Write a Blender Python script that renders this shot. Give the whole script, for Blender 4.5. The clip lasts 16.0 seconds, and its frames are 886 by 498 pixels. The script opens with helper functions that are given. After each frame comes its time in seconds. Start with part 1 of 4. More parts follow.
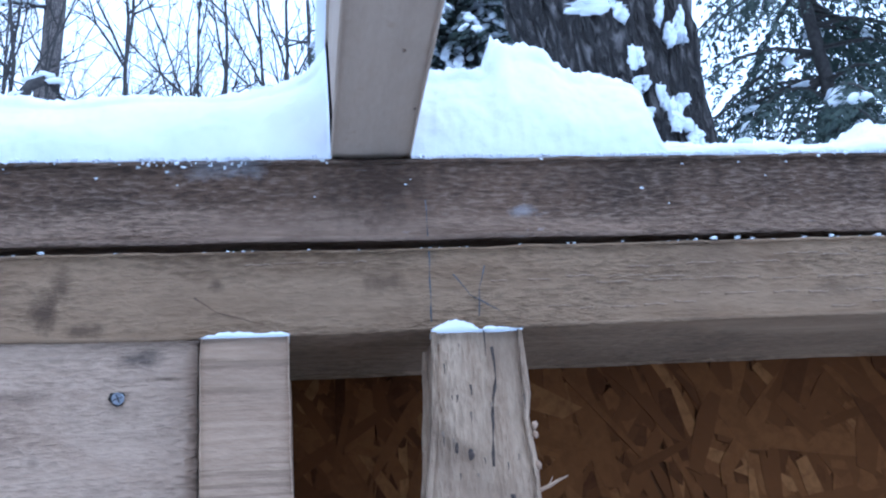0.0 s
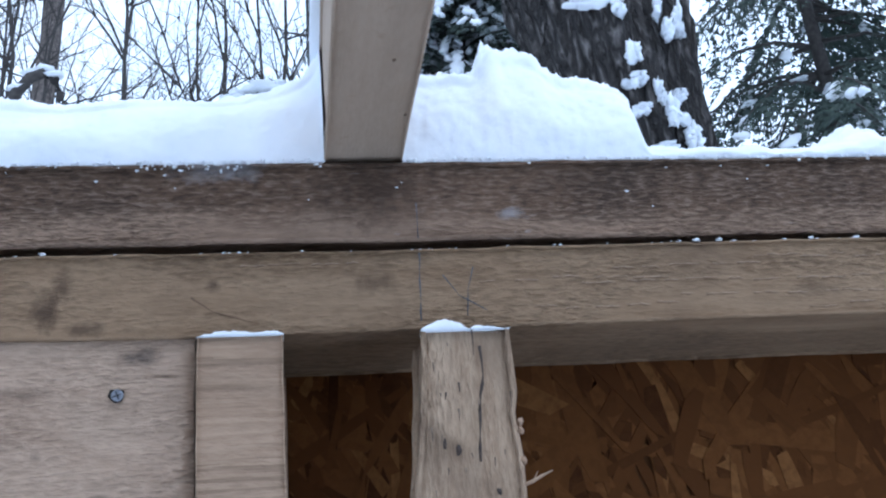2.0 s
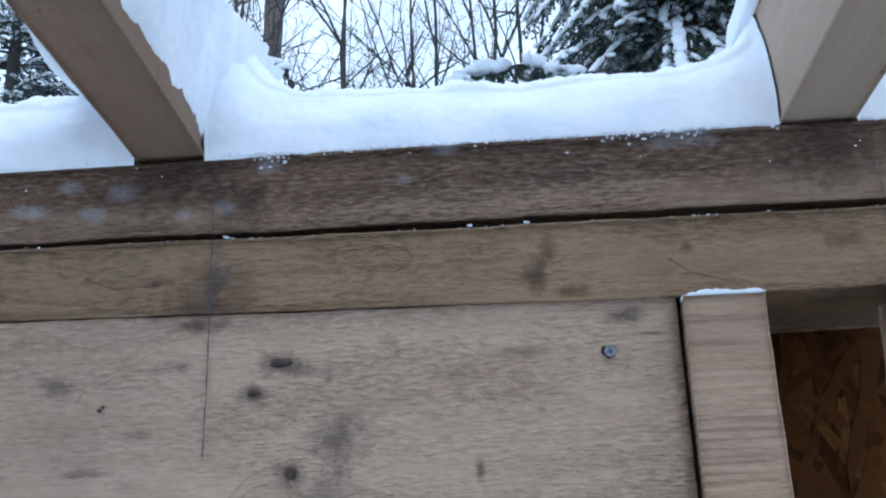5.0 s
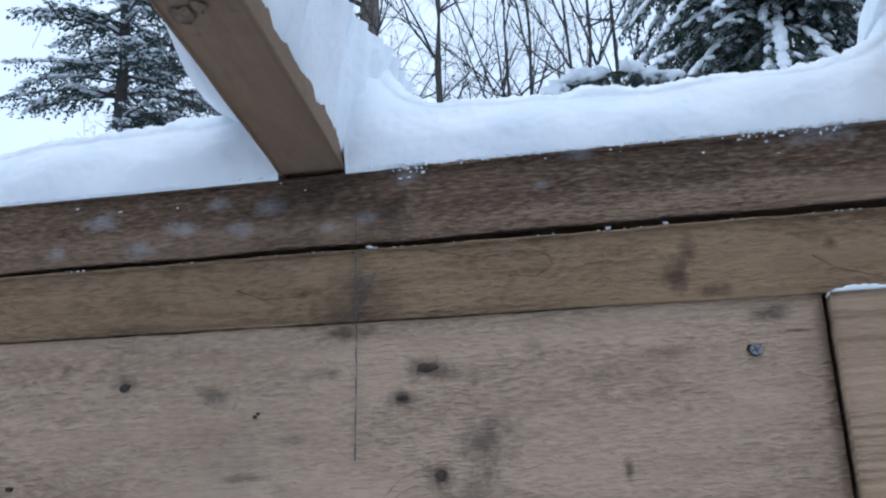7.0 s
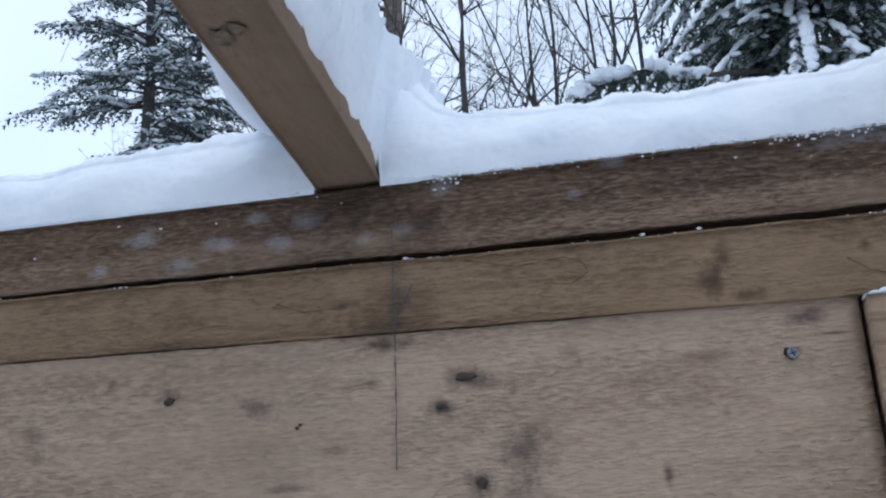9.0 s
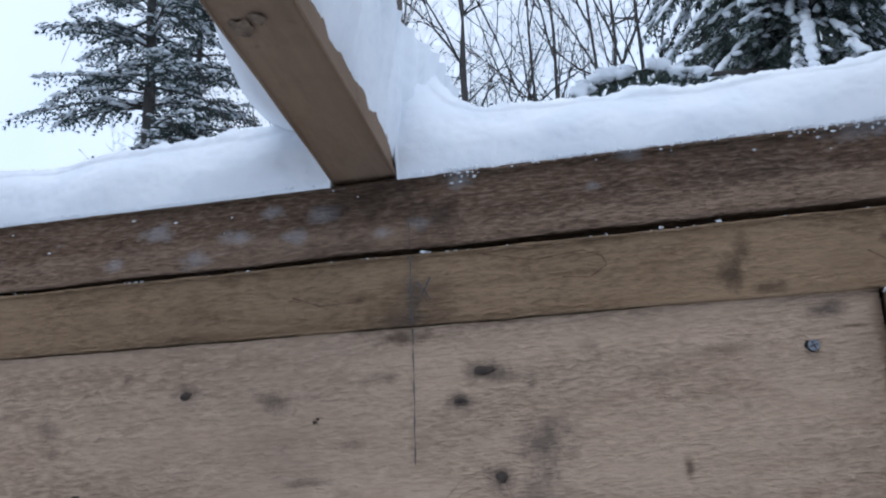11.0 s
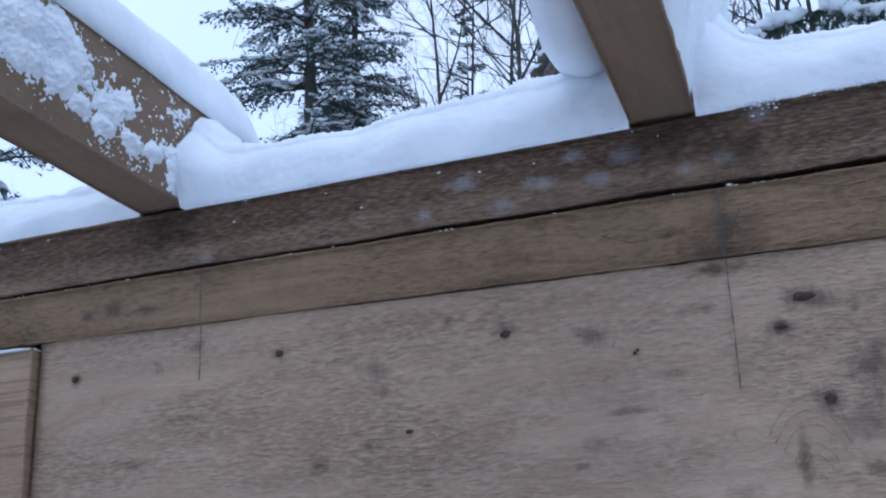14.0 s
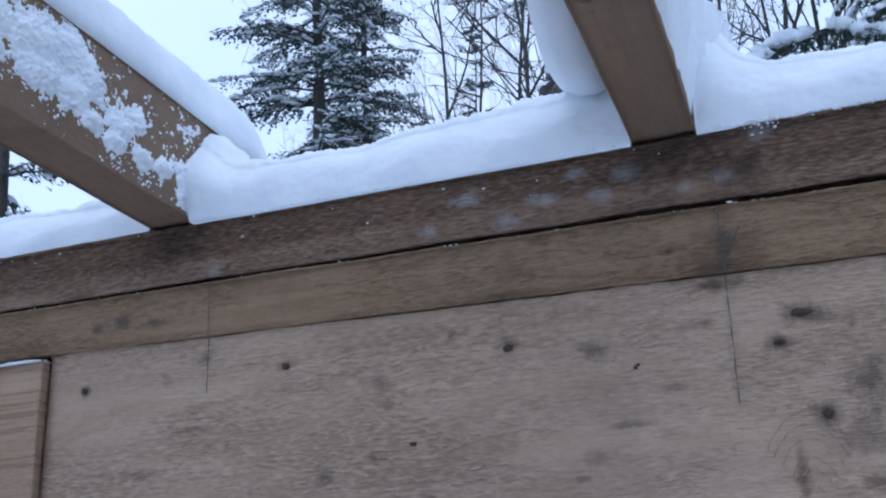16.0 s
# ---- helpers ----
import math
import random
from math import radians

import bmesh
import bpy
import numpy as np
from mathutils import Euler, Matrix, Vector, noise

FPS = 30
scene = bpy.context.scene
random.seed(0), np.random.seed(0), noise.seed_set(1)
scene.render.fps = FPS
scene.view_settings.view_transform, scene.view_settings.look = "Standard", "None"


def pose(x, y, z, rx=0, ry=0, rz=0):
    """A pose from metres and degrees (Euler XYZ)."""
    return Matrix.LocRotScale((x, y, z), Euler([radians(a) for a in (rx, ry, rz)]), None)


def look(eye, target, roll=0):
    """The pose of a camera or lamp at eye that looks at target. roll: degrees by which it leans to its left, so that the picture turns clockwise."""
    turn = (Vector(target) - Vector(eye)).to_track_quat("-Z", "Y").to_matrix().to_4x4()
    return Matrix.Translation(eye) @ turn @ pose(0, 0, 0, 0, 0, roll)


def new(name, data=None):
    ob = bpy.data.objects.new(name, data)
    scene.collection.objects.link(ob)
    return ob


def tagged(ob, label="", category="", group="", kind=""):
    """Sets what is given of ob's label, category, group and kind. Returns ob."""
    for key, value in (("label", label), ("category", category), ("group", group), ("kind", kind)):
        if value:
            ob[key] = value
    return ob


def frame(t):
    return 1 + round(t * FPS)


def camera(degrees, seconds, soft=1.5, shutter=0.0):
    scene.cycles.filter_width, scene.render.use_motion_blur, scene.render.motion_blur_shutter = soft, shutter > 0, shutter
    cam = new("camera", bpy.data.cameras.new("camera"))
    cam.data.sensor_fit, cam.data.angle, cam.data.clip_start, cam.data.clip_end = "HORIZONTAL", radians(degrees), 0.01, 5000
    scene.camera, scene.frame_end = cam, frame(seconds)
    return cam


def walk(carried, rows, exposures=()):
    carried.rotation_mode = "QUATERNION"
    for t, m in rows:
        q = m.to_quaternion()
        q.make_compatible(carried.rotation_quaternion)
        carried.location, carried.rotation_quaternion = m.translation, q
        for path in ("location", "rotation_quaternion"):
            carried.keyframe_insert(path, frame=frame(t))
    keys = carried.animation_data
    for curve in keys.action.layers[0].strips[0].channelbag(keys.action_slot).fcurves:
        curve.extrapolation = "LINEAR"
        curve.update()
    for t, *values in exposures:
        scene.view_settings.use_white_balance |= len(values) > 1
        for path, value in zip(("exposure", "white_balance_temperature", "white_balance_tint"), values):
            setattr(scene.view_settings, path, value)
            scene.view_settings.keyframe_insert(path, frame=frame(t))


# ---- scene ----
cam = camera(44.37, 16.0, 2.2)
PATH = [
    (0, (-0.024, -0.579, 1.924), (0.252, 1.277, 2.616), -4.3),
    (0.5, (-0.024, -0.581, 1.923), (0.249, 1.28, 2.604), -4.1),
    (1, (-0.022, -0.589, 1.923), (0.252, 1.27, 2.608), -4.1),
    (1.5, (-0.022, -0.601, 1.925), (0.247, 1.253, 2.625), -4.1),
    (2, (-0.021, -0.599, 1.922), (0.256, 1.261, 2.601), -4.2),
    (2.5, (-0.012, -0.6, 1.917), (0.296, 1.263, 2.576), -4.4),
    (3, (-0.015, -0.599, 1.921), (0.265, 1.267, 2.584), -4.9),
    (3.5, (-0.019, -0.597, 1.921), (0.254, 1.268, 2.591), -4.7),
    (4, (-0.057, -0.596, 1.922), (0.08, 1.28, 2.6), -4.2),
    (4.5, (-0.135, -0.619, 1.914), (-0.187, 1.269, 2.572), -2.6),
    (5, (-0.18, -0.621, 1.912), (-0.276, 1.265, 2.57), -2.2),
    (5.2, (-0.186, -0.617, 1.903), (-0.306, 1.26, 2.584), -2.0),
    (7.3, (-0.205, -0.639, 1.906), (-0.49, 1.217, 2.595), -2.3),
    (7.5, (-0.203, -0.642, 1.907), (-0.49, 1.212, 2.6), -2.5),
    (8, (-0.206, -0.642, 1.905), (-0.503, 1.21, 2.599), -1.8),
    (8.5, (-0.208, -0.646, 1.907), (-0.527, 1.202, 2.603), -2.6),
    (8.7, (-0.208, -0.645, 1.907), (-0.533, 1.203, 2.6), -2.7),
    (10.8, (-0.212, -0.639, 1.903), (-0.508, 1.215, 2.594), -2.9),
    (11, (-0.22, -0.641, 1.904), (-0.543, 1.207, 2.597), -2.8),
    (11.5, (-0.248, -0.657, 1.901), (-0.686, 1.166, 2.598), -3.2),
    (12, (-0.288, -0.685, 1.891), (-0.806, 1.12, 2.578), -3.8),
    (12.5, (-0.301, -0.693, 1.887), (-0.876, 1.103, 2.554), -3.5),
    (13, (-0.303, -0.697, 1.885), (-0.9, 1.092, 2.552), -3.0),
    (13.5, (-0.308, -0.693, 1.884), (-0.904, 1.096, 2.55), -2.9),
    (14, (-0.312, -0.688, 1.882), (-0.919, 1.104, 2.53), -2.7),
    (14.5, (-0.309, -0.691, 1.882), (-0.918, 1.096, 2.541), -2.2),
    (15, (-0.301, -0.695, 1.878), (-0.909, 1.091, 2.541), -3.1),
    (15.5, (-0.306, -0.701, 1.882), (-0.912, 1.077, 2.569), -2.5),
    (16, (-0.306, -0.698, 1.877), (-0.922, 1.08, 2.554), -2.3),
]
walk(cam, [(t, look(eye, target, roll)) for t, eye, target, roll in PATH],
     [(0.0, 0.18, 4700, 11), (1.2, 0.0, 4750, 10), (2.3, -0.14, 5450, 9), (3.5, -0.22, 5500, 9), (5.0, -0.28, 5300, 6), (8.0, -0.6, 5650, 8), (11.0, -0.6, 5750, 10),
      (12.5, -0.68, 5500, 9), (14.0, -0.68, 5150, 11), (16.0, -0.68, 5150, 11)])

# ---- world and light: an overcast winter sky ----
world = bpy.data.worlds.new("overcast_sky")
scene.world = world
world.use_nodes = True
wn, wl = world.node_tree.nodes, world.node_tree.links
wn.clear()
sky = wn.new("ShaderNodeTexSky")
sky.sky_type = "NISHITA"
sky.sun_disc = False
sky.sun_elevation, sky.sun_rotation = radians(72), radians(151)
sky.air_density, sky.dust_density = 1.0, 3.0
sky_bg = wn.new("ShaderNodeBackground")
sky_bg.inputs["Strength"].default_value = 0.06
cloud_bg = wn.new("ShaderNodeBackground")
cloud_bg.inputs["Strength"].default_value = 1.46
cloud_noise = wn.new("ShaderNodeTexNoise")
cloud_noise.inputs["Scale"].default_value = 2.2
cloud_noise.inputs["Detail"].default_value = 5
cloud_ramp = wn.new("ShaderNodeValToRGB")
cloud_ramp.color_ramp.elements[0].position, cloud_ramp.color_ramp.elements[0].color = 0.3, (0.78, 0.89, 1.0, 1)
cloud_ramp.color_ramp.elements[1].position, cloud_ramp.color_ramp.elements[1].color = 0.7, (0.95, 1.0, 1.06, 1)
add_sky = wn.new("ShaderNodeAddShader")
sky_out = wn.new("ShaderNodeOutputWorld")
sky_coord = wn.new("ShaderNodeTexCoord")
wl.new(sky_coord.outputs["Generated"], cloud_noise.inputs["Vector"])
wl.new(cloud_noise.outputs["Fac"], cloud_ramp.inputs["Fac"])
wl.new(cloud_ramp.outputs["Color"], cloud_bg.inputs["Color"])
wl.new(sky.outputs["Color"], sky_bg.inputs["Color"])
wl.new(sky_bg.outputs[0], add_sky.inputs[0])
wl.new(cloud_bg.outputs[0], add_sky.inputs[1])
wl.new(add_sky.outputs[0], sky_out.inputs["Surface"])
sun = new("sun", bpy.data.lights.new("sun", "SUN"))
sun.data.energy, sun.data.angle, sun.data.color = 0.5, radians(45), (1.0, 0.96, 0.9)
sun.matrix_world = look((1.2, -2.2, 9), (0, 0, 1))


# ---- materials ----
def node_material(name):
    m = bpy.data.materials.new(name)
    m.use_nodes = True
    nt = m.node_tree
    return m, nt.nodes, nt.links, nt.nodes["Principled BSDF"]


def noise_node(n, l, vector, scale, detail=4.0, rough=0.55, distortion=0.0):
    k = n.new("ShaderNodeTexNoise")
    k.inputs["Scale"].default_value, k.inputs["Detail"].default_value = scale, detail
    k.inputs["Roughness"].default_value, k.inputs["Distortion"].default_value = rough, distortion
    l.new(vector, k.inputs["Vector"])
    return k.outputs["Fac"]


def ramp_node(n, l, fac, *stops):
    r = n.new("ShaderNodeValToRGB")
    e = r.color_ramp.elements
    while len(e) < len(stops):
        e.new(0.5)
    for k, (p, c) in zip(e, stops):
        k.position, k.color = p, (*c, 1) if len(c) == 3 else c
    l.new(fac, r.inputs["Fac"])
    return r.outputs["Color"]


def mix_node(n, l, fac, a, b, mode="MIX"):
    k = n.new("ShaderNodeMix")
    k.data_type, k.blend_type = "RGBA", mode
    for value, socket in ((fac, k.inputs[0]), (a, k.inputs[6]), (b, k.inputs[7])):
        if isinstance(value, (int, float)):
            socket.default_value = value
        elif isinstance(value, tuple):
            socket.default_value = (*value, 1)
        else:
            l.new(value, socket)
    return k.outputs[2]


def math_node(n, l, op, a, b=0.0):
    k = n.new("ShaderNodeMath")
    k.operation = op
    for value, socket in ((a, k.inputs[0]), (b, k.inputs[1])):
        if isinstance(value, (int, float)):
            socket.default_value = value
        else:
            l.new(value, socket)
    return k.outputs[0]


def bump_node(n, l, height, strength, distance, normal=None):
    k = n.new("ShaderNodeBump")
    k.inputs["Strength"].default_value, k.inputs["Distance"].default_value = strength, distance
    l.new(height, k.inputs["Height"])
    if normal is not None:
        l.new(normal, k.inputs["Normal"])
    return k.outputs["Normal"]


def object_coord(n, l, stretch=(1, 1, 1), vary=0.0):
    c = n.new("ShaderNodeTexCoord").outputs["Object"]
    if vary:
        info = n.new("ShaderNodeObjectInfo")
        shift = n.new("ShaderNodeVectorMath")
        shift.operation = "ADD"
        l.new(c, shift.inputs[0])
        l.new(math_node(n, l, "MULTIPLY", info.outputs["Random"], vary), shift.inputs[1])
        c = shift.outputs[0]
    m = n.new("ShaderNodeMapping")
    m.inputs["Scale"].default_value = stretch
    l.new(c, m.inputs["Vector"])
    return m.outputs["Vector"], c


def rough_wood(name, light, dark, stain, axis=0, fuzz=1.0, stain_amount=0.5, stain_scale=7.0, wet=None, frost=0.0, vary=3.0, marks=(), mottle=(0.2, 0.14, 0.09), saw=0.0):
    """Rough-sawn lumber: long grain, torn fibres, blotches; axis is the way of the grain; wet: (z, band) of a soaked upper edge."""
    m, n, l, b = node_material(name)
    long = [1.0, 1.0, 1.0]
    long[axis] = 0.06
    grain_v, plain = object_coord(n, l, tuple(long), vary)
    tear = [1.0, 1.0, 1.0]
    tear[axis] = 0.26
    tear_map = n.new("ShaderNodeMapping")
    tear_map.inputs["Scale"].default_value = tear
    l.new(plain, tear_map.inputs["Vector"])
    tear_v = tear_map.outputs["Vector"]
    grain = noise_node(n, l, grain_v, 90, 7, 0.6, 0.5)
    rings = noise_node(n, l, grain_v, 22, 3, 0.5, 0.8)
    fibre = noise_node(n, l, tear_v, 470, 3, 0.55, 0.3)
    hair = noise_node(n, l, grain_v, 520, 2, 0.5, 0.3)
    blotch = noise_node(n, l, plain, stain_scale, 5, 0.6, 0.6)
    speck = noise_node(n, l, plain, 60, 3, 0.6, 0.2)
    # torn fibres come in patches where the saw pulled at the wood
    rough_patch = ramp_node(n, l, noise_node(n, l, tear_v, 16, 4, 0.6, 0.5), (0.38, (0.2, 0.2, 0.2)), (0.58, (1, 1, 1)))
    col = ramp_node(n, l, grain, (0.22, dark), (0.66, light))
    patchy = noise_node(n, l, tear_v, 30, 6, 0.7, 0.9)
    col = mix_node(n, l, ramp_node(n, l, patchy, (0.46, (0, 0, 0)), (0.66, (0.7, 0.7, 0.7))), col, mottle)
    col = mix_node(n, l, ramp_node(n, l, rings, (0.42, (0, 0, 0)), (0.68, (0.55, 0.55, 0.55))), col, tuple(c * 0.72 for c in light))
    # shade in torn pits and light on raised tufts, put into the colour
    pit_shade = mix_node(n, l, 1.0, ramp_node(n, l, fibre, (0.36, (min(1.0, 0.5 * fuzz),) * 3), (0.47, (0, 0, 0))), rough_patch, "MULTIPLY")
    tuft_light = mix_node(n, l, 1.0, ramp_node(n, l, fibre, (0.5, (0, 0, 0)), (0.62, (min(1.0, 0.55 * fuzz),) * 3)), rough_patch, "MULTIPLY")
    col = mix_node(n, l, pit_shade, col, tuple(c * 0.6 for c in dark))
    col = mix_node(n, l, tuft_light, col, tuple(min(1, c * 1.2) for c in light))
    col = mix_node(n, l, ramp_node(n, l, blotch, (0.52, (0, 0, 0)), (0.74, (stain_amount,) * 3)), col, stain)
    col = mix_node(n, l, ramp_node(n, l, speck, (0.66, (0, 0, 0)), (0.76, (0.5, 0.5, 0.5))), col, stain)
    cuts = None
    if saw:
        saw_map = n.new("ShaderNodeMapping")
        saw_map.inputs["Scale"].default_value = (0.035, 0.035, 1.0)
        saw_map.inputs["Rotation"].default_value = (0, radians(1.2), 0)
        l.new(plain, saw_map.inputs["Vector"])
        cuts = noise_node(n, l, saw_map.outputs["Vector"], 300, 3, 0.6, 0.1)
        col = mix_node(n, l, ramp_node(n, l, cuts, (0.55, (0, 0, 0)), (0.62, (saw,) * 3)), col, tuple(c * 0.55 for c in dark))
        col = mix_node(n, l, ramp_node(n, l, cuts, (0.36, (saw * 0.7,) * 3), (0.46, (0, 0, 0))), col, tuple(min(1, c * 1.2) for c in light))
    rough = 0.85
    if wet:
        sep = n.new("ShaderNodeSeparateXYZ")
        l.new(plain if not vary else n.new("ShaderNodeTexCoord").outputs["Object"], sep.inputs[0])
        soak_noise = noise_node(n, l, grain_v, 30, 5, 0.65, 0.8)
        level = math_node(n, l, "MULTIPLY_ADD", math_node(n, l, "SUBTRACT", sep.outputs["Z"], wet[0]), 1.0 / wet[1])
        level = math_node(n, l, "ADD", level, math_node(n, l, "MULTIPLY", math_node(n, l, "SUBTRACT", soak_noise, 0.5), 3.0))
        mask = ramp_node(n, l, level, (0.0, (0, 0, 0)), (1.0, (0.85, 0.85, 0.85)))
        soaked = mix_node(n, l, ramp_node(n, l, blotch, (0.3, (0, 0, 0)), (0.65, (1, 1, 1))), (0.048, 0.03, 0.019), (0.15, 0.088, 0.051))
        # soaked wood: lit tufts and shaded pits painted in the same way
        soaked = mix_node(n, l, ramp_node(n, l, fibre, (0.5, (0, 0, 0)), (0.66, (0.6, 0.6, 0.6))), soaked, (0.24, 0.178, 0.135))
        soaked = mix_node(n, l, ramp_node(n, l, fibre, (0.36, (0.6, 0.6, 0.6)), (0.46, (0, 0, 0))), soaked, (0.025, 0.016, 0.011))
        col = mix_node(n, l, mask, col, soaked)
    if marks:
        own = n.new("ShaderNodeSeparateXYZ")
        l.new(n.new("ShaderNodeTexCoord").outputs["Object"], own.inputs[0])
        wob = math_node(n, l, "MULTIPLY", math_node(n, l, "SUBTRACT", noise_node(n, l, plain, 85, 5, 0.7), 0.5), 2.4)
        for mx, mz, rx, rz, amount, tone in marks:
            dx = math_node(n, l, "POWER", math_node(n, l, "ABSOLUTE", math_node(n, l, "DIVIDE", math_node(n, l, "SUBTRACT", own.outputs["X"], mx), rx)), 2.0)
            dz = math_node(n, l, "POWER", math_node(n, l, "ABSOLUTE", math_node(n, l, "DIVIDE", math_node(n, l, "SUBTRACT", own.outputs["Z"], mz), rz)), 2.0)
            far = math_node(n, l, "MULTIPLY_ADD", math_node(n, l, "SQRT", math_node(n, l, "ADD", dx, dz)), 0.8)
            l.new(wob, far.node.inputs[2])
            col = mix_node(n, l, ramp_node(n, l, far, (0.15, (amount,) * 3), (1.0, (0, 0, 0))), col, tone)
    if frost:
        fr = ramp_node(n, l, noise_node(n, l, tear_v, 150, 3, 0.7, 0.5), (0.7 - 0.1 * frost, (0, 0, 0)), (0.76, (frost,) * 3))
        patch = ramp_node(n, l, noise_node(n, l, plain, 9, 2, 0.5), (0.4, (0.1, 0.1, 0.1)), (0.65, (1, 1, 1)))
        col = mix_node(n, l, mix_node(n, l, 1.0, fr, patch, "MULTIPLY"), col, (0.72, 0.74, 0.78))
    l.new(col, b.inputs["Base Color"])
    b.inputs["Roughness"].default_value = rough
    b.inputs["Specular IOR Level"].default_value = 0.25
    lips = ramp_node(n, l, fibre, (0.3, (0, 0, 0)), (0.7, (1, 1, 1)))
    nrm = bump_node(n, l, mix_node(n, l, 1.0, lips, rough_patch, "MULTIPLY"), min(1.0, fuzz), 0.0027)
    nrm = bump_node(n, l, grain, 0.4 * fuzz, 0.001, nrm)
    nrm = bump_node(n, l, hair, 0.25, 0.0004, nrm)
    if cuts is not None:
        nrm = bump_node(n, l, cuts, 0.7, 0.0012, nrm)
    l.new(nrm, b.inputs["Normal"])
    return m


def plain_material(name, color, rough=0.8, metal=0.0, vary=0.25, scale=40.0, bump=0.0):
    m, n, l, b = node_material(name)
    v, c = object_coord(n, l)
    f = noise_node(n, l, c, scale, 5)
    l.new(ramp_node(n, l, f, (0.3, tuple(x * (1 - vary) for x in color)), (0.7, tuple(min(1, x * (1 + vary)) for x in color))), b.inputs["Base Color"])
    b.inputs["Roughness"].default_value, b.inputs["Metallic"].default_value = rough, metal
    if bump:
        l.new(bump_node(n, l, f, 0.6, bump), b.inputs["Normal"])
    return m


def snow_material(name, grain, relief):
    m, n, l, b = node_material(name)
    v, c = object_coord(n, l)
    big = noise_node(n, l, c, grain * 0.12, 3)
    fine = noise_node(n, l, c, grain, 6, 0.65)
    l.new(ramp_node(n, l, big, (0.3, (0.73, 0.77, 0.82)), (0.7, (0.83, 0.85, 0.88))), b.inputs["Base Color"])
    b.inputs["Roughness"].default_value = 0.65
    b.inputs["Specular IOR Level"].default_value = 0.2
    nrm = bump_node(n, l, fine, 0.5, relief)
    l.new(bump_node(n, l, big, 0.5, relief * 5, nrm), b.inputs["Normal"])
    return m


BROWN, GREY = (0.055, 0.034, 0.021), (0.07, 0.056, 0.047)
LOWER_MARKS = ((-0.1575, 2.109, 0.007, 0.012, 0.8, BROWN), (-0.148, 2.126, 0.006, 0.012, 0.6, BROWN), (-0.135, 2.0985, 0.011, 0.004, 0.7, BROWN), (0.028, 2.121, 0.013, 0.007, 0.55, BROWN), (-0.0655, 2.1225, 0.005, 0.004, 0.7, BROWN),
               (-0.82, 2.124, 0.012, 0.007, 0.7, GREY), (-0.845, 2.122, 0.007, 0.006, 0.7, GREY), (-0.79, 2.12, 0.012, 0.005, 0.6, GREY), (-0.389, 2.1165, 0.004, 0.003, 0.8, BROWN), (-0.36, 2.1, 0.018, 0.008, 0.5, GREY), (-0.3525, 2.115, 0.006, 0.022, 0.55, GREY), (0.3, 2.11, 0.02, 0.006, 0.4, BROWN))
SCATTER = random.Random(91)
HEADER_SPECKS = tuple((SCATTER.uniform(-0.87, -0.09), SCATTER.uniform(1.94, 2.09), SCATTER.uniform(0.003, 0.016), SCATTER.uniform(0.0015, 0.005), SCATTER.uniform(0.3, 0.7), (0.09, 0.066, 0.048)) for k in range(26))
HEADER_MARKS = ((-0.311, 2.0636, 0.018, 0.009, 0.75, GREY), (-0.327, 2.046, 0.013, 0.008, 0.7, GREY), (-0.304, 1.998, 0.013, 0.011, 0.7, GREY), (-0.505, 2.066, 0.01, 0.008, 0.6, GREY), (-0.675, 2.0714, 0.009, 0.007, 0.55, GREY), (-0.852, 2.0722, 0.007, 0.006, 0.6, GREY),
                (-0.1955, 1.9945, 0.004, 0.012, 0.75, BROWN), (-0.276, 2.016, 0.024, 0.022, 0.7, GREY), (-0.36, 2.0895, 0.022, 0.007, 0.75, BROWN), (-0.441, 2.0537, 0.012, 0.009, 0.55, GREY), (-0.108, 2.0815, 0.016, 0.007, 0.75, GREY), (-0.093, 2.0705, 0.018, 0.002, 0.8, BROWN),
                (-0.5447, 2.0794, 0.005, 0.006, 0.6, BROWN), (-0.6436, 1.9874, 0.009, 0.008, 0.6, GREY), (-0.6, 2.0486, 0.018, 0.012, 0.5, GREY), (-0.4487, 2.0571, 0.013, 0.007, 0.5, GREY), (-0.3241, 1.962, 0.006, 0.025, 0.6, BROWN), (-0.285, 1.985, 0.03, 0.02, 0.5, GREY))
ICE, SOAK = (0.46, 0.47, 0.5), (0.03, 0.02, 0.014)
UPPER_MARKS = tuple((x, z, r * 1.45, r * 0.85, 0.36, ICE) for x, z, r in (
    (-0.4475, 2.185, 0.006), (-0.4126, 2.179, 0.008), (-0.4715, 2.169, 0.007), (-0.3457, 2.165, 0.0055), (-0.3722, 2.161, 0.005), (-0.3212, 2.192, 0.007), (-0.4315, 2.165, 0.007), (-0.4997, 2.157, 0.008),
    (-0.235, 2.177, 0.004), (-0.56, 2.16, 0.006), (-0.53, 2.18, 0.008), (-0.07, 2.196, 0.011), (-0.048, 2.195, 0.008), (-0.21, 2.197, 0.006), (0.1115, 2.164, 0.0045), (-0.74, 2.155, 0.006))) + ((0.028, 2.183, 0.04, 0.024, 0.6, SOAK), (-0.335, 2.168, 0.016, 0.016, 0.7, SOAK), (-0.383, 2.186, 0.04, 0.02, 0.6, SOAK), (-0.78, 2.184, 0.04, 0.02, 0.55, SOAK), (0.15, 2.185, 0.05, 0.012, 0.4, SOAK))
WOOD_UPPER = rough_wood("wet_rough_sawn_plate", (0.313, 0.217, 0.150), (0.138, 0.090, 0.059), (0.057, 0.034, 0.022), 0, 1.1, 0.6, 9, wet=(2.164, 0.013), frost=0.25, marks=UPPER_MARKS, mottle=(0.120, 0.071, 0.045))
